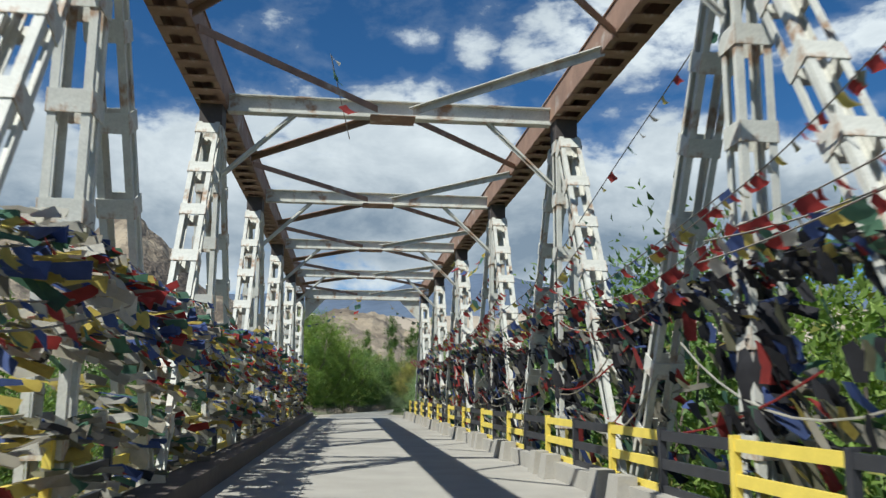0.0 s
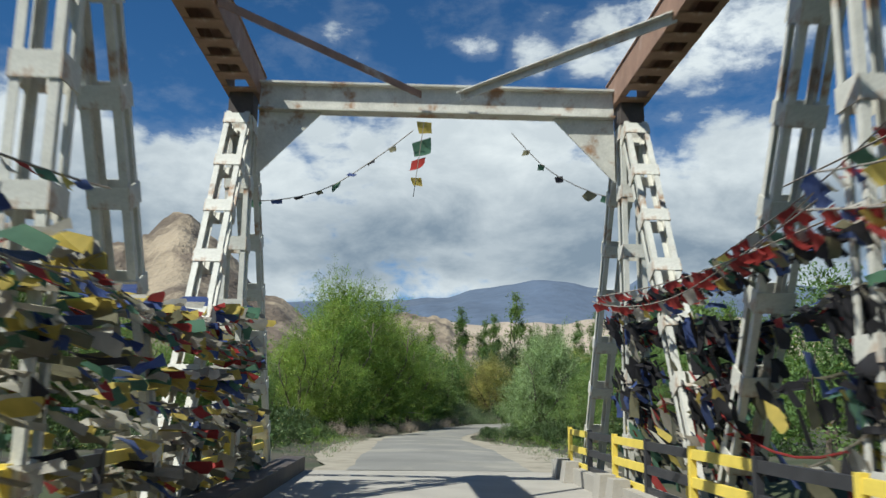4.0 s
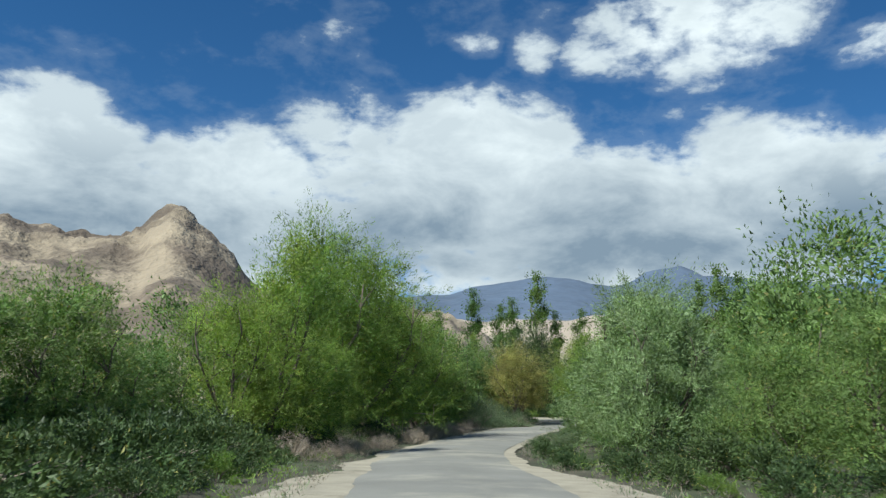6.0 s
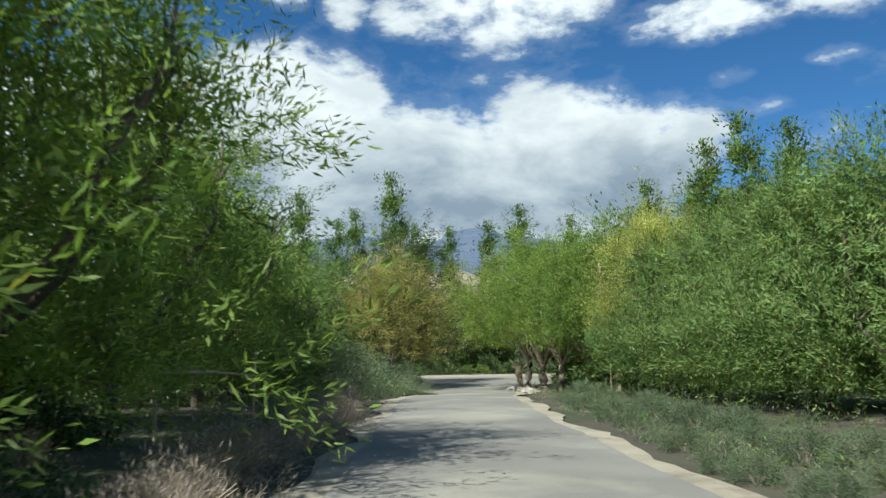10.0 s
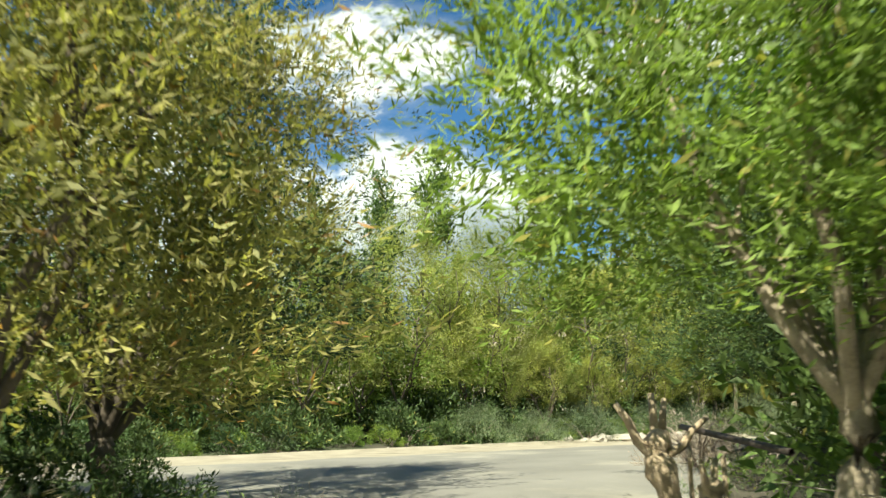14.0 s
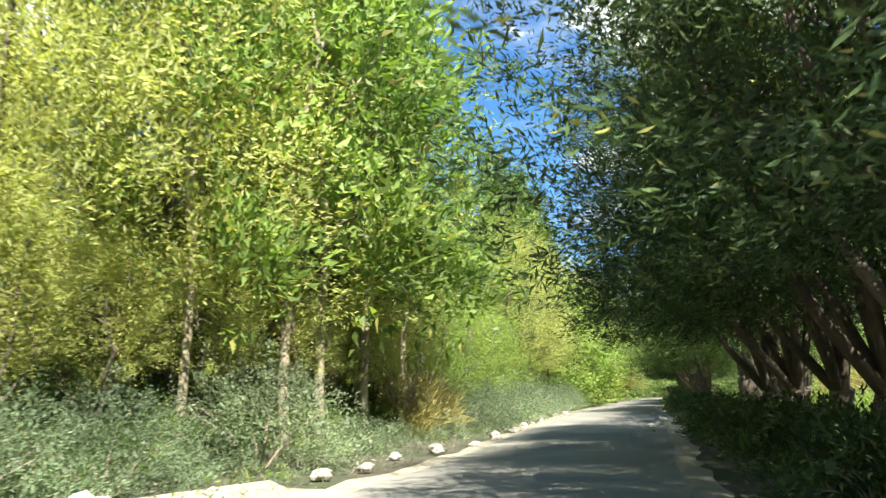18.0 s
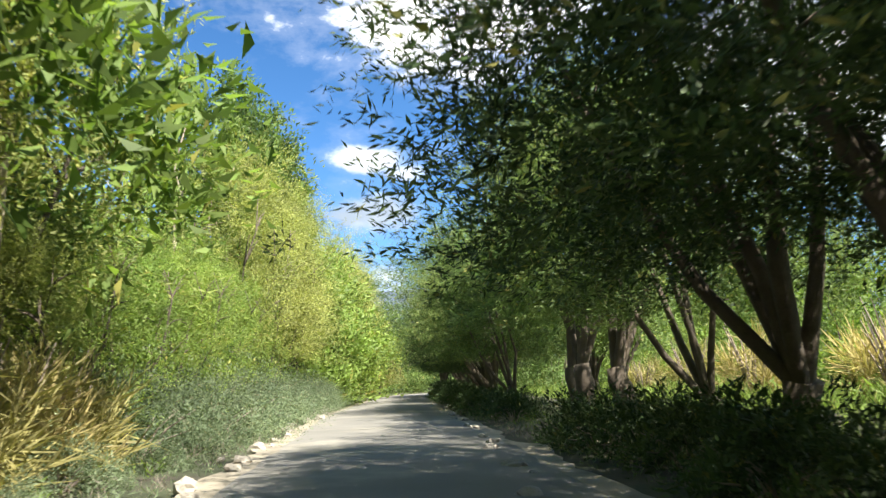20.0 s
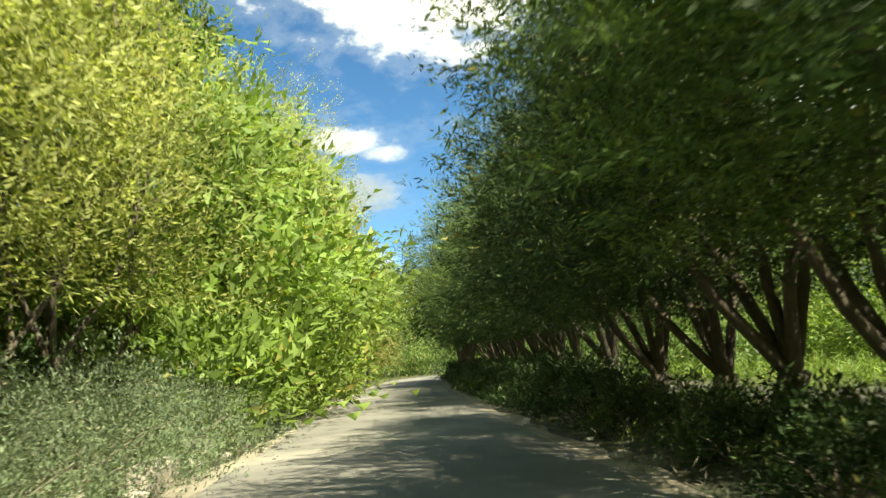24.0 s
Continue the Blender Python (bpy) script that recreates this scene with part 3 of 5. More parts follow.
def build_bracing():
    frame_ = thing("top_bracing", "rust-stained white cross beams and diagonal sway bracing over the deck", "bridge bracing", at_(0, 0, CHORD_Z))
    w = HALF - 0.24
    beam = Geo()
    prof = ((-0.1, -0.09), (0.1, -0.09), (0.1, -0.07), (0.01, -0.07), (0.01, 0.19), (0.1, 0.19), (0.1, 0.21), (-0.1, 0.21), (-0.1, 0.19), (-0.01, 0.19), (-0.01, -0.07), (-0.1, -0.07))
    for x in (-w, w):
        beam.v += [Vector((x, py, pz)) for py, pz in prof]
    beam.f = [(i, (i + 1) % 12, 12 + (i + 1) % 12, 12 + i) for i in range(12)]
    beam.m = [0] * 12
    beam_me = beam.mesh("cross_beam", M_WHITE)
    plate = Geo().box((0.75, 0.5, 0.014), Matrix.Translation((0, 0, -0.1))).mesh("joint_plate", M_RUST)
    brace = []
    for a, b, dz in ((-1, 0, 0.05), (1, 0, 0.05), (-1, 1, 0.05), (1, 1, 0.05)):
        x0 = a * w
        p0, p1 = ((x0, PANEL / 2 + 0.25, dz), (a * 0.3, PANEL - 0.2, dz)) if b == 0 else ((a * 0.3, 0.2, dz), (x0, PANEL / 2 - 0.25, dz))
        g = Geo().bar(p0, p1, 0.11, 0.014).bar(p0, p1, 0.014, 0.11, 0, (0.05, -0.05))
        brace.append(g.mesh("sway_brace", M_WHITE if (a, b) == (1, 0) else M_RUST))
    knee = []
    for a in (-1, 1):
        g = Geo().bar((a * (HALF - 1.35), 0, -0.06), (a * (HALF - 0.2), 0, -1.15), 0.09, 0.014).bar((a * (HALF - 1.35), 0, -0.06), (a * (HALF - 0.2), 0, -1.15), 0.014, 0.09)
        knee.append(g.mesh("knee_brace", M_WHITE))
    for k, y in enumerate(NODES):
        if k == 0:
            continue
        b = part("cross_beam", beam_me, frame_, Matrix.Translation((0, y, 0)))
        part("joint_plate", plate, b)
        for me in knee:
            part("knee_brace", me, b)
        for me in brace:
            part("sway_brace", me, frame_, Matrix.Translation((0, y, 0)))
    # portal beam at the exit, deeper, with corner gussets
    g = Geo()
    prof = [(py * 1.3, -0.24 + (pz + 0.09) * 1.5) for py, pz in prof]
    for x in (-w, w):
        g.v += [Vector((x, py, pz)) for py, pz in prof]
    g.f = [(i, (i + 1) % 12, 12 + (i + 1) % 12, 12 + i) for i in range(12)]
    g.m = [0] * 12
    pb = part("portal_beam", g.mesh("portal_beam", M_WHITE), frame_, Matrix.Translation((0, PORTAL, 0)))
    for a in (-1, 1):
        g = Geo()
        g.v = [Vector(p) for p in ((a * w, -0.012, -0.25), (a * (w - 0.95), -0.012, -0.25), (a * w, -0.012, -1.25), (a * w, 0.012, -0.25), (a * (w - 0.95), 0.012, -0.25), (a * w, 0.012, -1.25))]
        g.f, g.m = [(0, 1, 2), (3, 5, 4), (0, 3, 4, 1), (1, 4, 5, 2), (2, 5, 3, 0)], [0] * 5
        part("corner_gusset", g.mesh("corner_gusset", M_WHITE), pb)


def build_deck():
    L = DECK_END - DECK_START
    mid = (DECK_END + DECK_START) / 2
    g = Geo()
    rows = [[(x, y, 0.004 * math.cos(x) + 0.01 * noise.noise((x * 0.4, y * 0.4, 2))) for x in np.linspace(-2.4, 2.4, 9)] for y in np.linspace(DECK_START, DECK_END, 140)]
    g.sheet(rows)
    g.box((5.6, L, 0.3), Matrix.Translation((0, mid, -0.2)))
    tagged(new("bridge_deck", g.mesh("bridge_deck", M_CONC, smooth=False)), "dusty pale concrete bridge deck", "bridge deck", kind="structure")
    for s in (-1, 1):
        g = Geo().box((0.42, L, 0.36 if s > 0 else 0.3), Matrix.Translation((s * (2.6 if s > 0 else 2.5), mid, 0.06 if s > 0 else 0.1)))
        tagged(new("kerb", g.mesh("kerb", M_CONC if s > 0 else M_DARKSTEEL)), "low worn concrete kerb along the bridge deck" if s > 0 else "dark steel kerb along the bridge deck", "kerb", kind="structure")
    g = Geo().box((0.26, 0.40, 0.34), Matrix.Translation((0, 0, 0.17)))
    for v in g.v:
        if v.z > 0.3:
            v.x += 0.05 if v.x < 0 else 0
            v.y *= 0.86
    me = g.mesh("kerb_block", M_CONC)
    y = DECK_END - 1.2
    while y > 0:
        for s in (1,):
            for k in (0, 1):
                thing("kerb_block", "small pale concrete wheel guard block on the kerb", "kerb block", at_(s * 2.36, y - k * 0.75, 0.0), "kerb blocks", mesh=me)
        y -= PANEL / 2
    g = Geo().box((7.4, 3.0, 6.0), Matrix.Translation((0, DECK_END - 0.6, -3.12)))
    tagged(new("abutment", g.mesh("abutment", M_CONC)), "concrete bridge abutment on the river bank", "abutment", kind="structure")


def build_railing(side):
    rail = thing("bridge_railing", "low yellow and black painted three-bar steel railing", "railing", at_(2.56 if side > 0 else -2.86, 0, 0.08), "bridge railings")
    step = PANEL / 4
    bars = [Geo().box((0.05, step - 0.02, 0.10)).mesh("bar", m) for m in (M_YELLOW, M_BLACK)]
    posts = [Geo().box((0.07, 0.08, 0.80), Matrix.Translation((0, 0, 0.40))).mesh("post", m) for m in (M_YELLOW, M_BLACK)]
    y, k = PORTAL + PANEL / 2 - 0.2, 0
    while y > -8:
        for z in (0.18, 0.44, 0.72):
            part("bar", bars[k % 2], rail, Matrix.Translation((0, y - step / 2, z)))
        part("post", posts[k % 2], rail, Matrix.Translation((0.0, y, 0)))
        y -= step
        k += 1


build_deck()
for s in (-1, 1):
    build_truss(s)
    build_railing(s)
build_bracing()

# ---------------- prayer flags ----------------
def flag_mesh(w, h, mat, seed):
    rnd = random.Random(seed)
    a, b, c = rnd.uniform(0.6, 1.25), rnd.uniform(0, 6), rnd.uniform(-0.9, 0.9)
    grid = []
    for j in range(4):
        v = j / 3
        row = []
        for i in range(4):
            u = i / 3
            lift = a * v * 0.75
            row.append((0.16 * h * math.sin(b + u * 4 + v * 3) * v + lift * h * 0.8, (u - 0.5) * w * (1 - 0.15 * v) + c * 0.3 * h * v, -h * v * (1 - 0.45 * a * v)))
        grid.append(row)
    return Geo().sheet(grid).mesh("flag", mat, smooth=True)


FLAGS = [[flag_mesh(0.26, 0.26, m, i * 10 + j) for j in range(4)] for i, m in enumerate(CLOTHS)]


def flag_string(p0, p1, sag, spacing, colours, seed, group="prayer flag strings", label="cord strung with faded fluttering prayer flags", size=1.0):
    rnd = random.Random(seed)
    p0, p1 = Vector(p0), Vector(p1)
    n = max(4, int((p1 - p0).length / spacing))
    pts = []
    for i in range(n + 1):
        t = i / n
        p = p0.lerp(p1, t)
        p.z -= sag * 4 * t * (1 - t)
        p.x += 0.12 * sag * math.sin(t * 9 + seed)
        pts.append(p - p0)
    st = thing("prayer_flag_string", label, "prayer flags", Matrix.Translation(p0), group)
    part("cord", Geo().tube(pts, [0.008] * len(pts), 4).mesh("cord", M_ROPE), st)
    head = math.atan2(-(p1 - p0).x, (p1 - p0).y)
    for i, p in enumerate(pts[:-1]):
        if rnd.random() < 0.12:
            continue
        c = colours[i % len(colours)]
        m = Matrix.Translation(p) @ Matrix.Rotation(head + rnd.uniform(-0.5, 0.5), 4, "Z") @ Matrix.Rotation(rnd.uniform(-0.5, 0.5), 4, "X") @ Matrix.Scale(size * rnd.uniform(0.65, 1.25), 4)
        part("flag", rnd.choice(FLAGS[c]), st, m)
    return st


FIVE = (0, 1, 2, 3, 4)
rs = random.Random(4)
# long strings tied from post to post on both sides
k = 0
for side in (-1, 1):
    for i, y in enumerate(NODES[:7]):
        for z0, z1 in (((2.3, 2.7), (1.9, 2.1), (2.5, 2.0), (1.6, 1.7)) if side < 0 else ((3.0, 2.7), (2.75, 2.6), (2.6, 2.5))):
            x = side * (HALF - 0.22 - rs.uniform(0, 0.25))
            col = FIVE if rs.random() < 0.6 else ((2, 2, 2, 1) if side > 0 else (1, 4, 5, 3, 2))
            flag_string((x, y - PANEL, z0 + rs.uniform(-0.3, 0.3)), (x + rs.uniform(-0.2, 0.2), y, z1 + rs.uniform(-0.3, 0.3)), rs.uniform(0.1, 0.5), 0.24, col, k, size=0.68)
            k += 1
# strings across and high up
flag_string((-1.0, 12.0, 6.0), (-0.7, 12.5, 4.9), 0.0, 0.24, (1, 3, 4, 2, 0), 301, size=0.9)
flag_string((-0.2, 41.2, 5.75), (-0.35, 41.2, 4.5), 0.0, 0.4, (4, 3, 2), 302, size=1.0)
flag_string((2.9, 21.0, 4.3), (2.6, 34.5, 3.0), 0.4, 0.33, FIVE, 303)
flag_string((2.9, 7.9, 5.0), (2.8, 21.3, 3.0), 0.5, 0.36, (1, 3, 7, 2, 4, 5), 304, size=0.6)
for y in (4.9, 11.6, 18.4, 25.2, 31.8):
    flag_string((2.62, y, 3.38), (2.66, y + 4.6, 2.72), 0.12, 0.13, (2, 2, 2, 7, 2, 4, 1), int(y * 10), "prayer flag strings", "cord crowded with bright red prayer flags", 0.52)
flag_string((2.85, 27.9, 5.6), (2.9, 21.3, 4.9), 0.5, 0.35, (3, 4, 0, 2), 305)
flag_string((-2.8, 41.3, 4.4), (-0.4, 41.2, 5.6), 0.3, 0.3, (3, 0, 6, 7), 306, size=0.6)
flag_string((2.8, 41.3, 4.6), (1.2, 41.2, 5.6), 0.2, 0.3, (3, 7, 0, 6), 307, size=0.6)


def flag_mass(name, label, x0, y0, y1, levels, count, mix, seed, wind, droop, size, bunch=0.0, inner=False):
    """Flags crowded along sagging strings between two heights, all blown the same way across the bridge."""
    rng = np.random.default_rng(seed)
    geos = Geo()
    n = max(2, round((levels[1] - levels[0]) / 0.17))
    for i in range(count):
        y = rng.uniform(y0, y1)
        if bunch and rng.random() < bunch:
            k = round((PORTAL - y) / (PANEL / 2))
            y = PORTAL - k * PANEL / 2 + rng.normal(0, 0.3)
        u = (PORTAL - y) / PANEL % 1.0
        j = int(rng.integers(0, n))
        z = levels[0] + (levels[1] - levels[0]) * (j + 0.5) / n - 0.5 * u * (1 - u) + 0.22 * math.sin(y * 0.31 + j * 2.4) + rng.normal(0, 0.05)
        x = x0 + 0.14 * math.sin(j * 3.7 + y * 0.2) + rng.normal(0, 0.05)
        w, h = rng.uniform(*size[0]), rng.uniform(*size[1])
        ax = Vector((rng.uniform(-0.25, 0.25), 1.0, rng.uniform(-0.3, 0.3))).normalized()
        dn = Vector((wind * rng.uniform(0.5, 1.3), rng.uniform(-0.45, 0.25), rng.uniform(-droop, 0.12))).normalized()
        up = ax.cross(dn).normalized()
        f1, f2 = rng.uniform(-0.22, 0.22) * h, rng.uniform(-0.22, 0.22) * h
        p = Vector((x, y, z))
        taper = rng.uniform(0.35, 0.95)
        mat = int(rng.choice(len(CLOTHS), p=mix))
        geos.sheet([[p - ax * w / 2, p, p + ax * w / 2],
                    [p - ax * w * 0.48 + dn * h * 0.4 + up * f1, p + dn * h * 0.42 - up * f1 * 0.4, p + ax * w * 0.46 + dn * h * 0.4 + up * f2],
                    [p - ax * w * 0.5 * taper + dn * h * 0.95 - up * f2, p + dn * h + up * f1 * 0.6, p + ax * w * 0.5 * taper + dn * h * 0.9 - up * f1]], mat)
    ob = new(name, geos.mesh(name, *CLOTHS, smooth=True))
    return tagged(ob, label, "prayer flags", kind="stuff")


LEFT_MIX = (0.07, 0.24, 0.05, 0.08, 0.14, 0.24, 0.02, 0.16)
TOP_MIX = (0.17, 0.12, 0.13, 0.15, 0.17, 0.14, 0.02, 0.10)
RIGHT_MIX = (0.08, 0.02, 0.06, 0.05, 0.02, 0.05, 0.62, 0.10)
LOOSE_MIX = (0.07, 0.14, 0.12, 0.12, 0.05, 0.28, 0.12, 0.10)
RAG, STRIP = ((0.08, 0.26), (0.16, 0.40)), ((0.02, 0.07), (0.25, 0.6))
for y0 in range(-4, 41, 8):
    y1 = min(y0 + 8, 41.5)
    flag_mass("flag_tangle", "thick tangle of faded olive and pale prayer flags on the truss", -3.0, y0, y1, (0.35, 1.75), 390, LEFT_MIX, y0 + 50, 1.0, 0.55, RAG)
    flag_mass("flag_tangle", "crowded colourful prayer flags streaming from the truss posts", -2.98, y0, y1, (1.75, 2.45), 230, TOP_MIX, y0 + 90, 1.0, 0.3, ((0.12, 0.28), (0.22, 0.45)))
    flag_mass("flag_tangle", "heavy dark garland of weathered prayer flags on the truss", 2.84, y0, y1, (2.25, 2.6), 560, RIGHT_MIX, y0 + 150, 0.5, 0.9, ((0.06, 0.2), (0.08, 0.26)))
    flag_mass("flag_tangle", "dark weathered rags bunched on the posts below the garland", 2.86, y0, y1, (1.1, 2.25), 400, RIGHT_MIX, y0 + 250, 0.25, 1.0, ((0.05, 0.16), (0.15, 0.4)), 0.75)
    flag_mass("flag_tangle", "loose pale strips and cords caught behind the railing", 2.88, y0, y1, (0.6, 1.3), 130, LOOSE_MIX, y0 + 350, 0.3, 0.8, STRIP, 0.5)

# cloth round the right posts, dark wraps added to darken them, and bare cords
def wrap(x, y, z0, z1, c, seed):
    rnd = random.Random(seed)
    g = Geo()
    pts = [(rnd.uniform(-0.02, 0.02), rnd.uniform(-0.02, 0.02), (z1 - z0) * i / 7) for i in range(8)]
    g.tube(pts, [0.21 * rnd.uniform(0.85, 1.12) for _ in pts], 12, 0, 0.09)
    thing("cloth_wrap", ("red" if c == 2 else "dark") + " prayer cloth wrapped round a white bridge post", "cloth", at_(x, y, z0), "cloth wraps", mesh=g.mesh("cloth_wrap", CLOTHS[c], smooth=True))


for i, (n, z0, z1, c) in enumerate(((2, 1.35, 2.2, 2), (2, 0.85, 1.1, 2), (4, 1.0, 2.2, 6), (3, 1.3, 2.1, 6), (1, 1.1, 1.6, 6), (5, 0.9, 2.0, 6), (2, 0.5, 0.8, 6), (3, 0.6, 1.2, 6), (6, 0.8, 2.1, 6))):
    wrap(HALF, NODES[n], z0, z1, c, i)
for i in range(16):
    y = rs.uniform(0, 36)
    p0, p1 = Vector((2.75, y, rs.uniform(0.9, 1.9))), Vector((2.8, y + rs.uniform(2.5, 6), rs.uniform(0.7, 1.8)))
    pts = [p0.lerp(p1, j / 8) - p0 - Vector((0, 0, 0.35 * 4 * j / 8 * (1 - j / 8))) for j in range(9)]
    thing("cord", "slack bare cord tied between the bridge posts", "cord", Matrix.Translation(p0), "slack cords", mesh=Geo().tube(pts, [0.011] * 9, 5).mesh("cord", CLOTHS[rs.choice((1, 5, 2))]))

# ---------------- trees ----------------
def leaf_mesh(name, seed, shoots, per, length, width, mat, spread=0.12, along_=0.75, blade=False):
    """shoots: (foot, tip) pairs; leaves stand along them, each a folded blade."""
    rng = np.random.default_rng(seed)
    a = np.array([q[0] for q in shoots])
    b = np.array([q[1] for q in shoots])
    face = np.array([q[2] if len(q) > 2 else (0, 0, 0) for q in shoots])
    n = len(shoots) * per
    idx = np.repeat(np.arange(len(shoots)), per)
    t = rng.random(n) ** 0.8
    axis = b - a
    pos = a[idx] + axis[idx] * t[:, None] + rng.normal(0, spread, (n, 3))
    ax = axis / (np.linalg.norm(axis, axis=1)[:, None] + 1e-6)
    d = ax[idx] * along_ + rng.normal(0, 0.55, (n, 3))
    d /= np.linalg.norm(d, axis=1)[:, None]
    side = np.cross(d, rng.normal(0, 0.45, (n, 3)) + face[idx])
    side /= np.linalg.norm(side, axis=1)[:, None]
    nrm = np.cross(d, side)
    sz = rng.uniform(0.65, 1.35, n)[:, None]
    L, W = length * sz, width * sz
    k = 4 if blade else 3
    v = np.empty((n, k, 3))
    if blade:
        v[:, 0] = pos
        v[:, 1] = pos + d * L * 0.45 + side * W + nrm * W * 0.5
        v[:, 2] = pos + d * L
        v[:, 3] = pos + d * L * 0.45 - side * W + nrm * W * 0.5
    else:
        v[:, 0] = pos
        v[:, 1] = pos + side * W * 1.55 + d * L * 0.42
        v[:, 2] = pos + d * L
    me = bpy.data.meshes.new(name)
    me.vertices.add(n * k)
    me.vertices.foreach_set("co", v.ravel())
    me.loops.add(n * k)
    me.loops.foreach_set("vertex_index", np.arange(n * k))
    me.polygons.add(n)
    me.polygons.foreach_set("loop_start", np.arange(0, n * k, k))
    me.materials.append(mat)
    me.update(calc_edges=True)
    return me


def crown_shoots(rng, H, R, base, count, length, up, lean, top_bias=1.0, flat=1.0):
    """Shoots over an uneven crown between base and H with radius R, denser towards its skin."""
    out = []
    lobes = [(rng.uniform(0, math.tau), rng.uniform(0.75, 1.2)) for _ in range(6)]
    for _ in range(max(8, count // 20)):
        u = rng.random() ** top_bias
        ang = rng.uniform(0, math.tau)
        lobe = 1 + 0.22 * math.cos(2 * (ang - lobes[0][0])) + 0.16 * math.cos(3 * (ang - lobes[1][0]) + 5 * u) + 0.10 * math.cos(5 * ang + 9 * u)
        prof = (math.sin(math.pi * min(1, 0.2 + 0.8 * u) ** 0.85) ** 0.6) * (1.0 - 0.25 * u)
        r = R * lobe * prof * (0.3 + 0.7 * rng.random() ** 0.45)
        c = Vector((math.cos(ang) * r + lean * u * u * R * 0.5, math.sin(ang) * r, base + (H - base) * u * (0.9 + 0.1 * rng.random())))
        size = rng.uniform(0.16, 0.42) * R / 2.4
        for _ in range(20):
            p = c + Vector((rng.gauss(0, size), rng.gauss(0, size), rng.gauss(0, size * 1.1)))
            p.z = max(p.z, base * 0.95 + 0.25 * rng.random())
            d = Vector((math.cos(ang) * 0.6 + lean * 0.9, math.sin(ang) * 0.6, up * rng.uniform(0.3, 1.1))) + Vector((rng.uniform(-0.4, 0.4), rng.uniform(-0.4, 0.4), rng.uniform(-0.5, 0.3))) + (p - c) * (0.5 / size)
            puff = (p - c) / size * 0.5 + Vector((math.cos(ang) * 0.5, math.sin(ang) * 0.5, 0.45 + 0.3 * u))
            out.append((p, p + d.normalized() * length * rng.uniform(0.4, 1.25), puff))
    return out


def make_tree(name, label, category, seed, H, R, base, trunk_h, trunk_r, shoots, per, leaf, mat, up=1.0, lean=0.25, limbs=5, bark=None, top_bias=1.0, spread=0.065, sl=1.1, fork=(0.35, 0.75), near=True, tight=0.72, core=18):
    """A tree: trunk, limbs that fork from its head, and a crown of leafy shoots."""
    rng = random.Random(seed)
    tree = thing(name, label, category)
    g = Geo()
    pts, rad = [], []
    for i in range(6):
        t = i / 5
        pts.append((0.12 * math.sin(t * 3 + seed) * t, 0.1 * math.cos(t * 4 + seed) * t, trunk_h * t - 0.25 * (i == 0)))
        rad.append(trunk_r * (1.12 - 0.2 * t))
    g.tube(pts, rad, 9, 0, 0.12)
    part("trunk", g.mesh("trunk", bark or M_BARK, smooth=True), tree)
    head = Vector(pts[-1])
    sh = crown_shoots(rng, H, R, base, shoots, sl * (tight if near else 1.0), up, lean, top_bias)
    twigs = Geo()
    for i in range(limbs):
        ang = math.tau * i / limbs + rng.uniform(-0.4, 0.4)
        reach = R * rng.uniform(*fork)
        tip = Vector((math.cos(ang) * reach + lean * R * 0.4, math.sin(ang) * reach, H * rng.uniform(0.62, 0.84)))
        lp = [head - Vector((0, 0, 0.15))]
        for j in range(1, 6):
            t = j / 5
            q = head.lerp(tip, t) + Vector((math.cos(ang), math.sin(ang), 0)) * (reach * 0.35 * math.sin(t * math.pi)) + Vector((rng.uniform(-1, 1), rng.uniform(-1, 1), 0)) * 0.16
            lp.append(q)
        g = Geo().tube(lp, [trunk_r * 0.44 * (1 - 0.85 * j / 5) + 0.012 for j in range(6)], 6, 0, 0.1)
        for j in (2, 3, 4):
            for _ in range(2 if limbs > 2 else 0):
                e = lp[j] + Vector((rng.uniform(-1, 1), rng.uniform(-1, 1), rng.uniform(0.2, 1.2))).normalized() * rng.uniform(0.4, 1.0)
                twigs.tube([lp[j], lp[j].lerp(e, 0.5) + Vector((0, 0, 0.06)), e], [0.03, 0.02, 0.006], 4)
        part("limb", g.mesh("limb", bark or M_BARK, smooth=True), tree)
    if limbs > 2:
        tagged(part("branchwork", twigs.mesh("branchwork", bark or M_BARK, smooth=True), tree), kind="stuff")
    if near:
        part("crown", leaf_mesh("crown", seed, sh, int(per * 0.8), leaf[0] * 1.15, leaf[1] * 0.68, mat, spread, blade=True), tree)
    else:
        part("crown", leaf_mesh("crown", seed, sh, per, leaf[0], leaf[1], mat, spread), tree)
    if R > 1.5 and near:
        inner = crown_shoots(rng, H * 0.88, R * 0.74, base + 0.3, max(90, shoots * 3 // 5), sl * 0.7, up, lean, top_bias)
        part("inner_crown", leaf_mesh("inner_crown", seed + 500, inner, core, leaf[0] * 1.2, leaf[1] * 1.25, mat, spread * 1.8, blade=True), tree)
    return tree


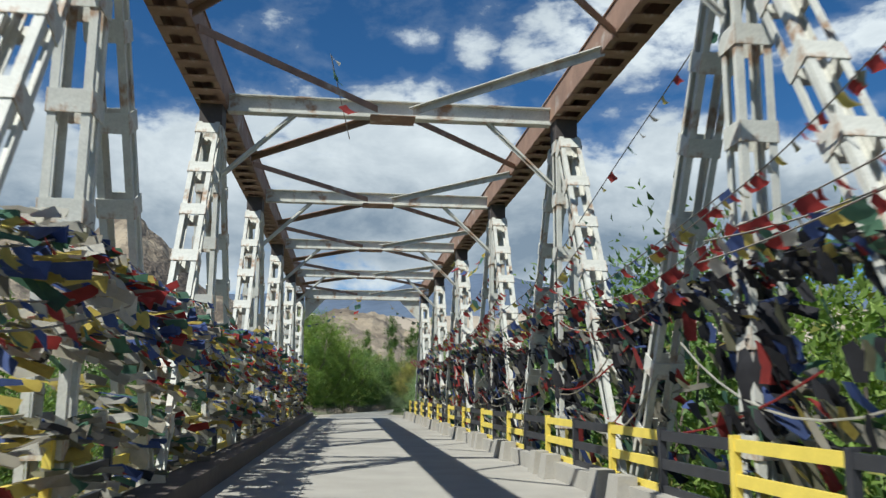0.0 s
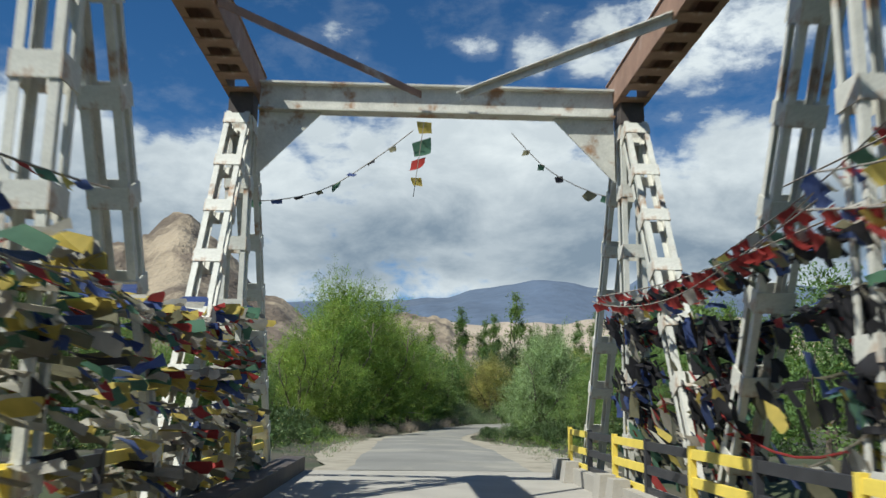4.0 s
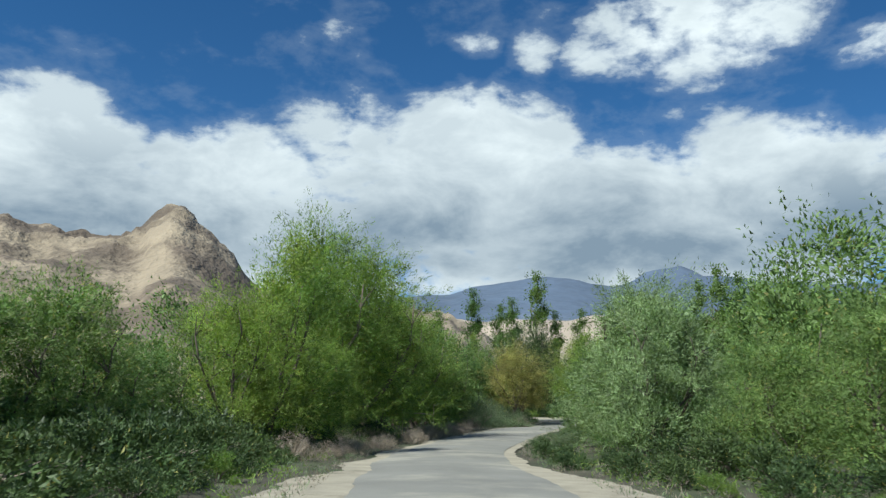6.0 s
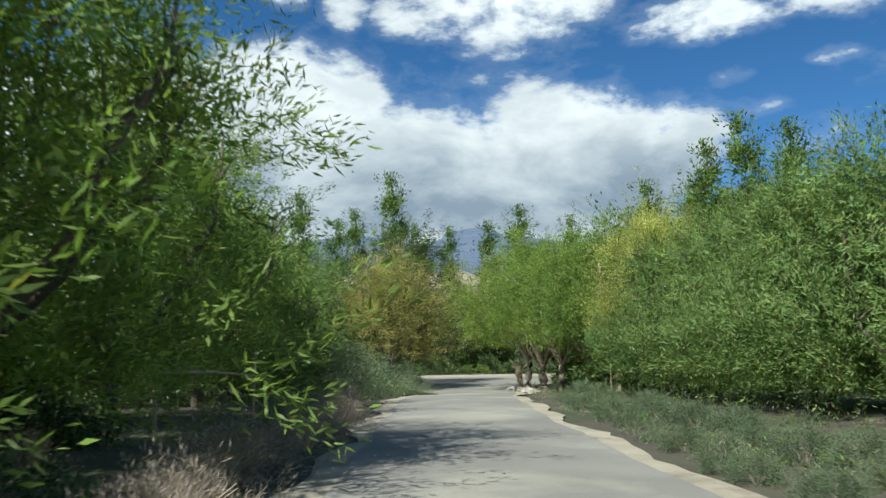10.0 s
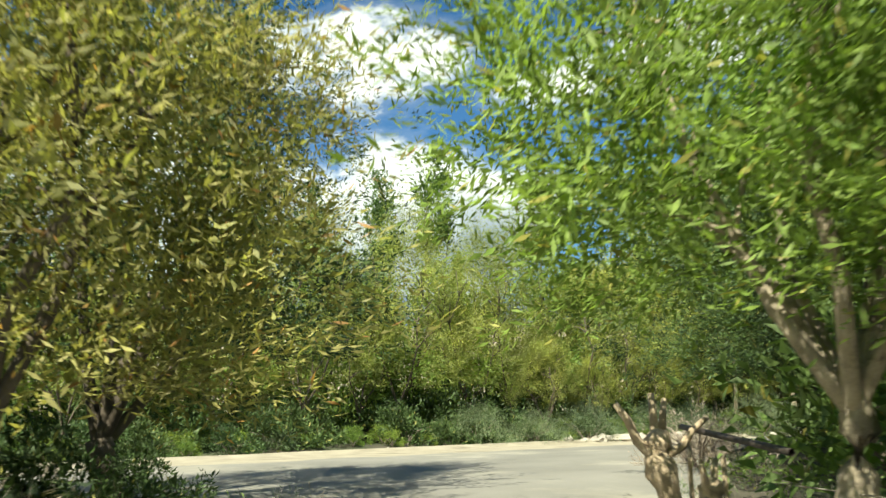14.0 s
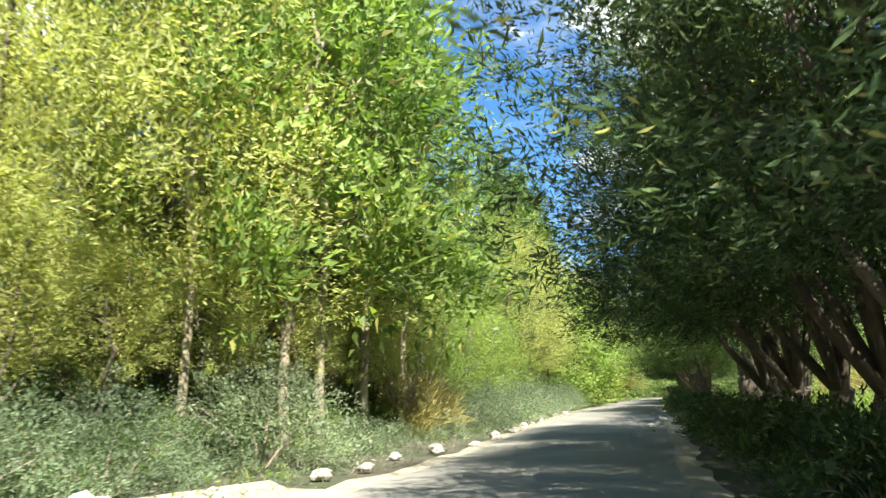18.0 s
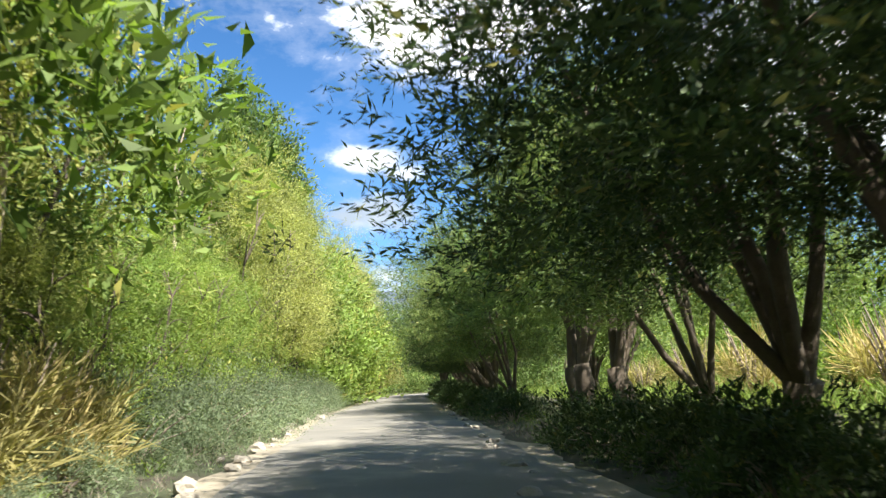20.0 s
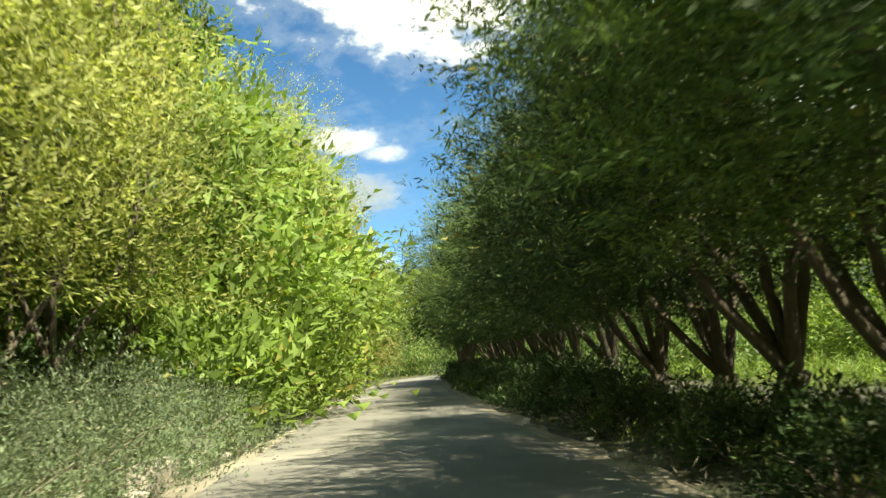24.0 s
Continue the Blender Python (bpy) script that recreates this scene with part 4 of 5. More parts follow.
def make_shrub(name, label, seed, H, R, shoots, per, leaf, mat, twig=False):
    rng = random.Random(seed)
    sh = []
    for _ in range(shoots // 14):
        ang, u = rng.uniform(0, math.tau), rng.random()
        r = R * (0.15 + 0.75 * rng.random() ** 0.5) * math.cos(u * 1.2)
        c = Vector((math.cos(ang) * r, math.sin(ang) * r, H * u * (0.55 + 0.4 * rng.random())))
        size = R * rng.uniform(0.09, 0.18)
        for _ in range(14):
            off = Vector((rng.gauss(0, 1), rng.gauss(0, 1), rng.gauss(0, 0.9)))
            p = c + off * size
            p.z = max(p.z, 0.02)
            d = (Vector((math.cos(ang) * 0.5, math.sin(ang) * 0.5, rng.uniform(0.2, 1.1))) + off * 0.4).normalized()
            sh.append((p, p + d * H * rng.uniform(0.08, 0.22), off * 0.5 + Vector((math.cos(ang) * 0.4, math.sin(ang) * 0.4, 0.6))))
    bush = thing(name, label, "shrub")
    g = Geo()
    for i in range(14 if twig else 8):
        ang = math.tau * i / 8 + rng.random()
        e = Vector((math.cos(ang) * R * 0.6, math.sin(ang) * R * 0.6, H * (rng.uniform(0.6, 1.0) if twig else rng.uniform(0.3, 0.6))))
        g.tube([(0, 0, -0.1), e * 0.5 + Vector((0, 0, 0.1)), e], [0.025, 0.016, 0.005], 4)
    part("stem", g.mesh("stem", M_TWIG), bush)
    part("foliage", leaf_mesh("foliage", seed, sh, per, leaf[0], leaf[1], mat, 0.05), bush)
    return bush


KINDS = {
    "willow_a": make_tree("willow_tree", "tall wind-bent willow with silvery green leaves", "tree", 11, 7.2, 2.5, 0.35, 1.0, 0.13, 900, 33, (0.108, 0.0175), F_MID),
    "willow_lean": make_tree("willow_tree", "tall slim willow bent over by the wind, silvery green", "tree", 43, 7.6, 1.9, 0.4, 1.0, 0.13, 760, 33, (0.108, 0.0175), F_MID, 1.1, 0.95),
    "willow_d": make_tree("willow_tree", "tall green willow overhanging the road verge", "tree", 41, 7.2, 2.8, 0.6, 1.1, 0.15, 1000, 31, (0.11, 0.018), F_MID, 0.8, 0.4),
    "willow_b": make_tree("willow_tree", "bushy green willow leafy almost to the ground", "tree", 12, 5.4, 2.4, 0.4, 0.7, 0.10, 760, 30, (0.12, 0.0195), F_WILLOW, 0.9),
    "silver": make_tree("willow_tree", "upright silver-green willow blown by the wind", "tree", 13, 5.6, 2.2, 0.6, 0.7, 0.10, 800, 31, (0.125, 0.019), F_SILVER, 1.2, 0.45),
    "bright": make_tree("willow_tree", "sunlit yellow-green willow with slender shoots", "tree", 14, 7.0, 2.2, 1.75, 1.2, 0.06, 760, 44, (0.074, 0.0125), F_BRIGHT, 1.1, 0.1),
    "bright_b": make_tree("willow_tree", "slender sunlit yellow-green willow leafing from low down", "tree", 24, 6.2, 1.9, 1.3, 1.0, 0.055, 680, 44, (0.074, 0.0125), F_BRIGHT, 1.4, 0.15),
    "pollard": make_tree("pollard_willow", "pollarded willow with thick trunk and dense leafy crown", "tree", 15, 6.9, 3.0, 2.3, 1.1, 0.20, 720, 32, (0.125, 0.021), F_WILLOW, 0.6, 0.0, 5, fork=(0.1, 0.42), core=20),
    "pollard_b": make_tree("pollard_willow", "pollarded willow with forked trunk and wide shade-darkened crown", "tree", 16, 7.4, 3.3, 2.4, 0.9, 0.22, 700, 23, (0.14, 0.024), F_SHADED, 0.5, 0.0, 5, fork=(0.1, 0.42)),
    "pollard_c": make_tree("pollard_willow", "pollarded willow with pale cut trunk and green crown", "tree", 25, 6.8, 2.7, 2.2, 1.4, 0.14, 850, 31, (0.102, 0.0175), F_MID, 0.8, 0.0, 7, M_GREYBARK, fork=(0.25, 0.6)),
    "pollard_d": make_tree("pollard_willow", "tall pollarded willow with heavy shade-darkened crown over the road", "tree", 27, 11.0, 4.8, 2.85, 1.2, 0.26, 1650, 38, (0.108, 0.021), F_SHADED, 0.5, 0.75, 6, fork=(0.1, 0.42), core=26),
    "pollard_e": make_tree("pollard_willow", "tall pollarded willow leaning its green crown over the road", "tree", 29, 10.4, 4.6, 3.2, 1.0, 0.24, 1650, 38, (0.105, 0.020), F_DEEP, 0.6, 1.05, 5, fork=(0.1, 0.42), core=24),
    "yellow": make_tree("willow_tree", "rounded willow with yellowing autumn leaves", "tree", 17, 6.0, 2.4, 1.3, 1.3, 0.13, 1300, 36, (0.085, 0.0145), F_YELLOW, 0.8, 0.1),
    "poplar": make_tree("poplar_tree", "tall slim poplar with upright branches", "tree", 18, 13.0, 1.0, 1.6, 5.0, 0.16, 320, 14, (0.26, 0.06), F_POPLAR, 2.4, 0.03, 3, None, 1.0, 0.14, 1.3, near=False),
    "young": make_tree("poplar_tree", "young poplar with grey stem and thin upright crown", "tree", 19, 9.0, 1.2, 1.0, 3.5, 0.06, 340, 16, (0.19, 0.038), F_MID, 2.0, 0.15, 3, M_GREYBARK, 1.0, 0.13, 1.2, near=False),
    "spire": make_tree("poplar_tree", "slender young poplar rising behind the willows", "tree", 22, 9.0, 0.44, 1.0, 4.5, 0.05, 640, 11, (0.15, 0.032), F_MID, 2.6, 0.05, 2, M_GREYBARK, 1.0, 0.07, 0.5, near=False),
    "far": make_tree("willow_tree", "dense green willow in the wood behind the road", "tree", 20, 6.5, 3.0, 0.2, 1.0, 0.12, 400, 14, (0.23, 0.054), F_WILLOW, 1.0, 0.15, 2, None, 1.0, 0.2, near=False),
    "far_b": make_tree("willow_tree", "sunlit yellow-green willow in the wood behind the road", "tree", 26, 6.0, 2.6, 0.2, 1.0, 0.10, 400, 14, (0.22, 0.052), F_MID, 1.2, 0.15, 2, None, 1.0, 0.2, near=False),
    "shrub": make_shrub("shrub", "grey-green roadside seabuckthorn shrub", 31, 1.0, 0.95, 430, 15, (0.062, 0.0125), F_SHRUB),
    "shrub_b": make_shrub("shrub", "low spreading grey-green thorny shrub", 32, 0.75, 1.2, 430, 15, (0.062, 0.0125), F_SHRUB),
    "big_shrub": make_shrub("thorn_bush", "large grey-green thorny shrub at the road edge", 38, 1.5, 1.45, 1000, 15, (0.055, 0.0105), F_SHRUB),
    "green": make_shrub("leafy_bush", "leafy green roadside bush in front of the trees", 35, 1.1, 1.0, 240, 12, (0.105, 0.019), F_MID),
    # its leaf colour is darkened to carry the shade under the trees
    "hedge": make_shrub("undergrowth_bush", "leafy undergrowth with tree shade put into its dark leaf colour", 36, 0.9, 1.1, 220, 13, (0.11, 0.021), F_SHADED),
    "dry": make_shrub("dry_shrub", "dry greyish-pink leafless thorn bush", 33, 0.7, 0.95, 210, 14, (0.11, 0.005), F_DRY, True),
    "straw": make_shrub("grass_clump", "clump of tall straw-yellow dry grass", 34, 1.3, 0.6, 90, 12, (0.4, 0.010), F_STRAW, True),
}
# how far foliage reaches from the stem near the ground, for keeping the carriageway clear
REACH = {"willow_a": 2.2, "willow_lean": 2.0, "willow_d": 2.2, "hedge": 1.15, "big_shrub": 1.5, "willow_b": 2.3, "silver": 2.2, "bright": 1.9, "bright_b": 1.7, "pollard": 1.2, "pollard_b": 1.2, "pollard_c": 1.1, "pollard_d": 1.4, "pollard_e": 1.4, "yellow": 1.5, "poplar": 0.8, "young": 0.9, "spire": 0.7,
         "far": 2.8, "far_b": 2.4, "shrub": 1.1, "shrub_b": 1.25, "green": 1.15, "dry": 1.0, "straw": 0.6}
rp = random.Random(21)
GROUPS = {"shrub": "roadside shrubs", "shrub_b": "roadside shrubs", "dry": "dry roadside shrubs", "straw": "dry grass clumps", "poplar": "tall poplars", "young": "young poplars", "spire": "young poplars", "far": "willows of the wood"}


def plant(kind, x, y, scale=1.0, turn=None, sink=0.0, free=False):
    ob = KINDS[kind]
    if y > 46 and not free:
        k = ((LINE_XY - (x, y)) ** 2).sum(1).argmin()
        away = Vector((x - LINE_XY[k, 0], y - LINE_XY[k, 1]))
        clear = 2.2 + REACH[kind] * scale
        if 60 < y < 122 and x < LINE_XY[k, 0]:
            clear += 0.9
        if away.length < clear:
            away = away.normalized() * clear
            x, y = LINE_XY[k, 0] + away.x, LINE_XY[k, 1] + away.y
    m = at_(x, y, ground_at(x, y) - sink, random.Random(int(x * 970 + y * 310)).uniform(-0.5, 0.5) if turn is None else turn, scale)
    if ob.get("used"):
        new_one = copy_thing(ob, m)
    else:
        ob["used"] = 1
        ob.matrix_basis = m
        new_one = ob
    tagged(new_one, group=GROUPS.get(kind, "roadside willows"))
    return new_one


def line_of(kinds, pts, step, wander=0.6, scale=(0.88, 1.12), sink=0.0, turn=None, free=False):
    """Plants along a line of places."""
    rq = random.Random(int(pts[0][0] * 370 + pts[0][1] * 101 + pts[-1][1] * 13 + step * 50))
    swing = turn if isinstance(turn, tuple) else None
    for (x0, y0), (x1, y1) in zip(pts, pts[1:]):
        n = max(1, round(math.hypot(x1 - x0, y1 - y0) / step))
        for i in range(n):
            t = (i + rq.uniform(-0.25, 0.25)) / n
            turn = rq.uniform(*swing) if swing else turn
            plant(rq.choice(kinds), x0 + (x1 - x0) * t + rq.uniform(-wander, wander), y0 + (y1 - y0) * t + rq.uniform(-wander, wander), rq.uniform(*scale), turn, sink, free)


# river bank trees beside and below the bridge
line_of(("far", "far_b"), ((8.8, 3), (9.6, 40)), 3.2, 0.6, (1.08, 1.3))
line_of(("far", "far_b"), ((-9.5, 6), (-10, 40)), 4.4, 1.0, (0.8, 1.0))
line_of(("far", "far_b"), ((10, 44), (13, 62)), 4.0, 1.0, (0.55, 0.7))
# west side of the first stretch: low willows, then tall ones that lean over the road
# this first row stays out of view; it is enlarged to shade the verge
line_of(("willow_b",), ((-11.0, 50), (-9.6, 59)), 2.2, 0.4, (0.78, 0.9))
line_of(("willow_b",), ((-9.6, 61), (-6.9, 65.6)), 1.9, 0.3, (0.76, 0.86))
line_of(("willow_b",), ((-8.4, 67), (-7.0, 70)), 1.7, 0.3, (0.62, 0.7))
line_of(("willow_b",), ((-18, 54), (-13, 76)), 2.8, 1.0, (0.55, 0.68))
plant("willow_lean", -5.1, 73.0, 1.0, 0.15, free=True)
plant("willow_a", -6.0, 70.8, 0.72, 0.2, free=True)
line_of(("willow_a",), ((-4.9, 77.3), (-4.3, 80.5), (-3.8, 84.5)), 2.5, 0.2, (0.78, 0.86), free=True)
for x, y, s in ((-2.7, 86.6, 1.2), (-5.2, 84.0, 1.1), (-4.6, 89.4, 1.08), (-7.0, 91.5, 0.95), (-2.0, 94.5, 0.9), (-0.4, 98.6, 0.8)):
    plant("willow_d", x, y, s, 0.2, free=True)
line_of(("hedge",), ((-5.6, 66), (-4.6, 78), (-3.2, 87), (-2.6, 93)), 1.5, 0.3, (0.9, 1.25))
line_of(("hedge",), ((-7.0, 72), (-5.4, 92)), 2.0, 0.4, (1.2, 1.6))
line_of(("far",), ((-12, 78), (-9, 90), (-6.5, 97)), 3.2, 1.0, (0.62, 0.76))
line_of(("far",), ((-6, 99), (-3, 112)), 3.6, 1.2, (0.7, 0.9))
line_of(("far",), ((-2.0, 102), (1.6, 111), (3.4, 119)), 2.4, 0.5, (0.85, 0.97))
line_of(("willow_b", "bright"), ((1.4, 103.6), (2.6, 108.5)), 2.6, 0.4, (0.85, 1.0))
plant("yellow", 8.0, 115.6, 1.1, 0.3, free=True)
plant("willow_b", 4.4, 115.6, 1.12, 1.2, free=True)
plant("willow_b", 6.0, 119.6, 1.0, 0.4, free=True)
plant("pollard_d", 9.4, 121.2, 0.78, 0.1, free=True)
plant("pollard", 5.2, 121.4, 1.0, 2.0)
plant("pollard", 0.8, 120.0, 0.95, 2.0)
for x, y, s in ((5.5, 108.9, 1.18), (4.5, 107.2, 1.2), (7.4, 110.9, 0.8), (3.4, 104.6, 0.95)):
    plant("big_shrub", x, y, s, free=True)
# dark bushes standing in for the shade below the yellow tree
for x, y, s in ((7.1, 111.6, 0.95), (7.7, 113.2, 0.9), (7.9, 116.6, 1.3), (8.8, 117.9, 1.2), (6.4, 115.0, 1.7), (9.9, 120.4, 0.9), (4.6, 112.6, 1.5)):
    plant("hedge", x, y, s, free=True)
# east side: silver willows, then a long hedge of willows, then pollards at the bend
line_of(("willow_b",), ((8.2, 56.5), (6.4, 65)), 1.9, 0.4, (0.54, 0.66))
# darker bushes here take the place of shade on the verges
line_of(("hedge", "hedge", "green"), ((-4.5, 52), (-3.8, 69)), 1.1, 0.25, (0.35, 0.6), free=True)
line_of(("hedge",), ((-5.4, 52), (-4.8, 68)), 1.3, 0.3, (0.85, 1.15), free=True)
line_of(("hedge", "green"), ((5.0, 52), (4.1, 66)), 1.1, 0.25, (0.45, 0.75), free=True)
line_of(("hedge",), ((8.8, 50), (6.2, 57), (5.0, 66)), 1.4, 0.3, (0.6, 0.95))
line_of(("hedge",), ((-9.0, 48), (-7.4, 56), (-6.0, 68)), 1.3, 0.5, (0.7, 1.1))
line_of(("silver", "silver", "willow_b"), ((6.0, 67), (5.9, 71)), 2.0, 0.3, (0.74, 0.84))
line_of(("silver", "silver", "willow_b"), ((6.6, 72), (6.6, 76.4)), 1.9, 0.25, (1.16, 1.28))
line_of(("silver", "willow_b"), ((6.9, 78.5), (7.7, 81)), 2.0, 0.3, (0.72, 0.82))
line_of(("willow_b",), ((8.4, 81), (11.0, 87)), 1.8, 0.3, (0.76, 0.86))
line_of(("willow_b",), ((10.6, 88), (12.8, 95)), 1.8, 0.3, (0.94, 1.04))
line_of(("willow_b", "willow_b", "bright_b"), ((12.6, 95), (14.0, 104)), 1.9, 0.3, (0.95, 1.05))
line_of(("far",), ((12, 66), (15, 80), (19, 96), (21, 112)), 3.2, 1.0, (0.75, 0.95))
for i, (x, y, q) in enumerate(((14.2, 104.6, 0.92), (13.9, 106.6, 0.95), (13.6, 108.2, 0.9), (13.6, 110.0, 0.98), (13.9, 111.3, 1.0), (13.9, 112.9, 1.14))):
    plant("pollard_c", x, y, q, i * 1.3, free=True)
line_of(("hedge",), ((16.4, 104), (16.8, 113.8)), 1.4, 0.3, (1.1, 1.5), free=True)
line_of(("far",), ((16.5, 106), (18.5, 115)), 2.6, 0.5, (0.7, 0.85))
# inside of the bend and the shaded avenue
# the two near y 117 are unseen, added to shade the bend
for kind, x, y, q, turn in (("pollard_e", 23.1, 120.6, 0.76, 1.4), ("pollard_d", 25.2, 122.4, 0.92, 1.7), ("pollard_d", 28.2, 123.9, 1.0, 1.6), ("pollard_d", 19.6, 117.0, 0.86, 1.2), ("pollard_d", 22.8, 117.6, 0.95, 1.0)):
    plant(kind, x, y, q, turn, free=True)
OVER = (0.9, 2.2)
plant("pollard_e", 66.4, 127.1, 0.94, 1.45, free=True)
line_of(("pollard_d",), ((31.4, 125.0), (45.5, 125.7)), 3.1, 0.25, (0.95, 1.05), 0, OVER, True)
line_of(("pollard",), ((51.8, 125.3), (63, 125.4)), 3.3, 0.3, (1.12, 1.24), free=True)
line_of(("pollard",), ((68.5, 122.0), (75, 122.4)), 3.2, 0.3, (0.9, 1.0), free=True)
# added mostly out of view, to cast shade on the road ahead
plant("pollard_e", 48.4, 124.8, 0.86, 1.5, free=True)
plant("pollard_e", 64.0, 126.6, 0.84, 1.6, free=True)
line_of(("pollard_d", "pollard_e"), ((69.5, 127.0), (80, 127.2)), 2.8, 0.25, (0.82, 0.9), 0, (1.25, 1.9), True)
for x, y in ((28.0, 119.4), (33, 120.6)):
    plant("pollard_b", x, y, 1.0)
line_of(("pollard_d", "pollard_e"), ((83, 126.4), (124, 126.6)), 3.6, 0.25, (0.92, 1.0), 0, OVER, True)
line_of(("bright", "far_b"), ((82, 136.6), (118, 137.0)), 2.8, 0.25, (1.15, 1.35), free=True)
line_of(("hedge",), ((78, 128.0), (102, 128.6), (124, 128.6)), 1.6, 0.3, (1.0, 1.4), free=True)
line_of(("hedge",), ((27.5, 125.4), (40, 126.4), (50, 127.0)), 1.0, 0.3, (0.75, 1.0), free=True)
line_of(("hedge",), ((58, 127.2), (66, 127.7), (78, 128.0)), 1.2, 0.3, (0.7, 1.0), free=True)
line_of(("green", "shrub_b"), ((51, 125.8), (58, 126.2)), 1.4, 0.5, (0.4, 0.6))
line_of(("straw", "green", "green"), ((31, 118.4), (58, 118.6), (84, 119.4)), 1.5, 0.8, (1.0, 1.7))
line_of(("far",), ((20, 114.6), (27, 117.4)), 2.6, 0.4, (1.0, 1.15))
line_of(("far",), ((28, 106), (60, 108), (128, 110)), 3.4, 0.8, (0.95, 1.15))
line_of(("far_b",), ((26, 111), (40, 112), (70, 113), (128, 115)), 2.6, 1.0, (0.7, 0.95))
line_of(("far",), ((90, 121.0), (126, 121.6)), 3.0, 0.5, (0.7, 0.85))
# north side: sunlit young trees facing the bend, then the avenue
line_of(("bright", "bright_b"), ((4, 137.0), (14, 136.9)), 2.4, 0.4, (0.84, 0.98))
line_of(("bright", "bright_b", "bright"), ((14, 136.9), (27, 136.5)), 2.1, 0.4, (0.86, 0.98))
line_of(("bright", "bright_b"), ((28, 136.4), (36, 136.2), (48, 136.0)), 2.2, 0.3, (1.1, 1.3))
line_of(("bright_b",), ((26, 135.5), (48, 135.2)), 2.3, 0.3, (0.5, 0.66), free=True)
line_of(("young",), ((35, 135.0), (46, 134.8)), 2.3, 0.2, (1.2, 1.35))
line_of(("bright", "willow_a", "willow_a"), ((49, 135.8), (63, 136.2)), 2.4, 0.3, (0.85, 1.0))
# dark rows added behind the trunks so the gaps look shaded
line_of(("hedge",), ((2, 137.9), (30, 137.7), (62, 137.6)), 1.5, 0.3, (1.7, 2.2))
line_of(("hedge",), ((62, 137.9), (92, 138.6)), 1.8, 0.3, (1.7, 2.2))
line_of(("far_b",), ((4, 139.6), (28, 139.4), (60, 139.4)), 2.8, 0.6, (0.85, 0.98))
line_of(("spire",), ((6, 141), (30, 140.5), (60, 140)), 5.2, 0.8, (0.78, 1.05))
line_of(("bright", "willow_a"), ((65, 136.4), (80, 137.0)), 2.3, 0.3, (1.02, 1.16))
line_of(("far_b",), ((79, 136.6), (90, 137.4)), 2.5, 0.4, (1.05, 1.2))
line_of(("young",), ((60, 139.5), (72, 139.8)), 3.0, 0.5, (0.9, 1.05))
line_of(("spire",), ((62, 137.6), (90, 138.4)), 2.4, 0.4, (1.1, 1.35))
line_of(("poplar",), ((38, 136.8), (51, 136.4)), 2.6, 0.3, (0.95, 1.1))
line_of(("poplar",), ((69, 138.6), (90, 138.0)), 3.6, 0.5, (1.0, 1.35))
line_of(("far",), ((2, 145), (110, 144)), 8.5, 1.0, (0.9, 1.15))
# far poplars over the tree tops, seen along the first stretch
for az, dist, h in ((11.7, 72, 15.8), (9.2, 73, 13), (8.0, 75, 12.4), (5.5, 71, 13.8), (20.4, 74, 13.5), (18.3, 75, 12.3), (13.4, 73, 11.3), (15.6, 76, 11.8), (24, 70, 12), (2.0, 76, 12), (32.8, 40, 10.5), (35.1, 40, 11.6), (38, 38, 10.5), (29, 42, 9.4)):
    plant("poplar", dist * math.sin(radians(az)), 76.2 + dist * math.cos(radians(az)), h / 13)
line_of(("poplar",), ((-30, 158), (0, 162)), 8.0, 3.0, (0.75, 1.0))
# the end of the avenue, where the road turns away behind a yellow bush
for x, y, s in ((108, 128.5, 1.25), (112, 136.4, 1.2), (117, 128.5, 1.25), (121, 136.6, 1.2)):
    plant("pollard_b", x, y, s, free=True)
plant("yellow", 126.0, 135.2, 0.85, 0.4, free=True)
plant("yellow", 129.0, 136.4, 0.9, 1.4, free=True)
plant("far_b", 131.0, 138.4, 0.8, 0.4, free=True)
line_of(("far",), ((134, 140), (146, 138), (158, 132), (166, 122)), 2.6, 0.4, (1.1, 1.3), free=True)
line_of(("far",), ((150, 146), (170, 134), (176, 120)), 3.8, 0.5, (1.4, 1.7), free=True)
line_of(("far",), ((128, 125), (140, 123), (148, 117)), 2.6, 0.4, (1.1, 1.3), free=True)
# roadside shrubs
line_of(("green", "shrub"), ((-7.0, 50), (-5.4, 68)), 1.8, 0.5, (0.5, 0.8))
line_of(("green", "shrub_b"), ((9.0, 50), (6.0, 64)), 2.0, 0.6, (0.5, 0.8))
line_of(("dry",), ((-4.0, 69), (-3.4, 78), (-2.0, 88)), 1.5, 0.3, (0.6, 0.9))
line_of(("dry",), ((-2.8, 70.5), (-2.3, 75), (-1.3, 80)), 0.9, 0.2, (0.5, 0.75), free=True)
line_of(("hedge", "dry"), ((-3.8, 71), (-2.6, 80), (-1.4, 85)), 1.0, 0.3, (0.6, 0.85), free=True)
line_of(("dry",), ((-0.6, 82.5), (1.0, 88.5), (3.0, 95.5)), 1.0, 0.25, (0.7, 0.95), free=True)
line_of(("shrub", "dry"), ((1.0, 93), (4.0, 101.5)), 1.4, 0.3, (0.8, 1.0), free=True)
line_of(("shrub", "shrub_b"), ((4.3, 78.5), (6.0, 86), (8.6, 95), (10.9, 102.5)), 0.9, 0.25, (0.5, 0.7), free=True)
line_of(("shrub", "shrub_b"), ((5.6, 78.5), (7.2, 86), (9.8, 95), (12.2, 103.5)), 0.95, 0.35, (0.6, 0.85), free=True)
line_of(("shrub_b", "hedge"), ((3.5, 66), (4.0, 78)), 0.9, 0.25, (0.45, 0.65), free=True)
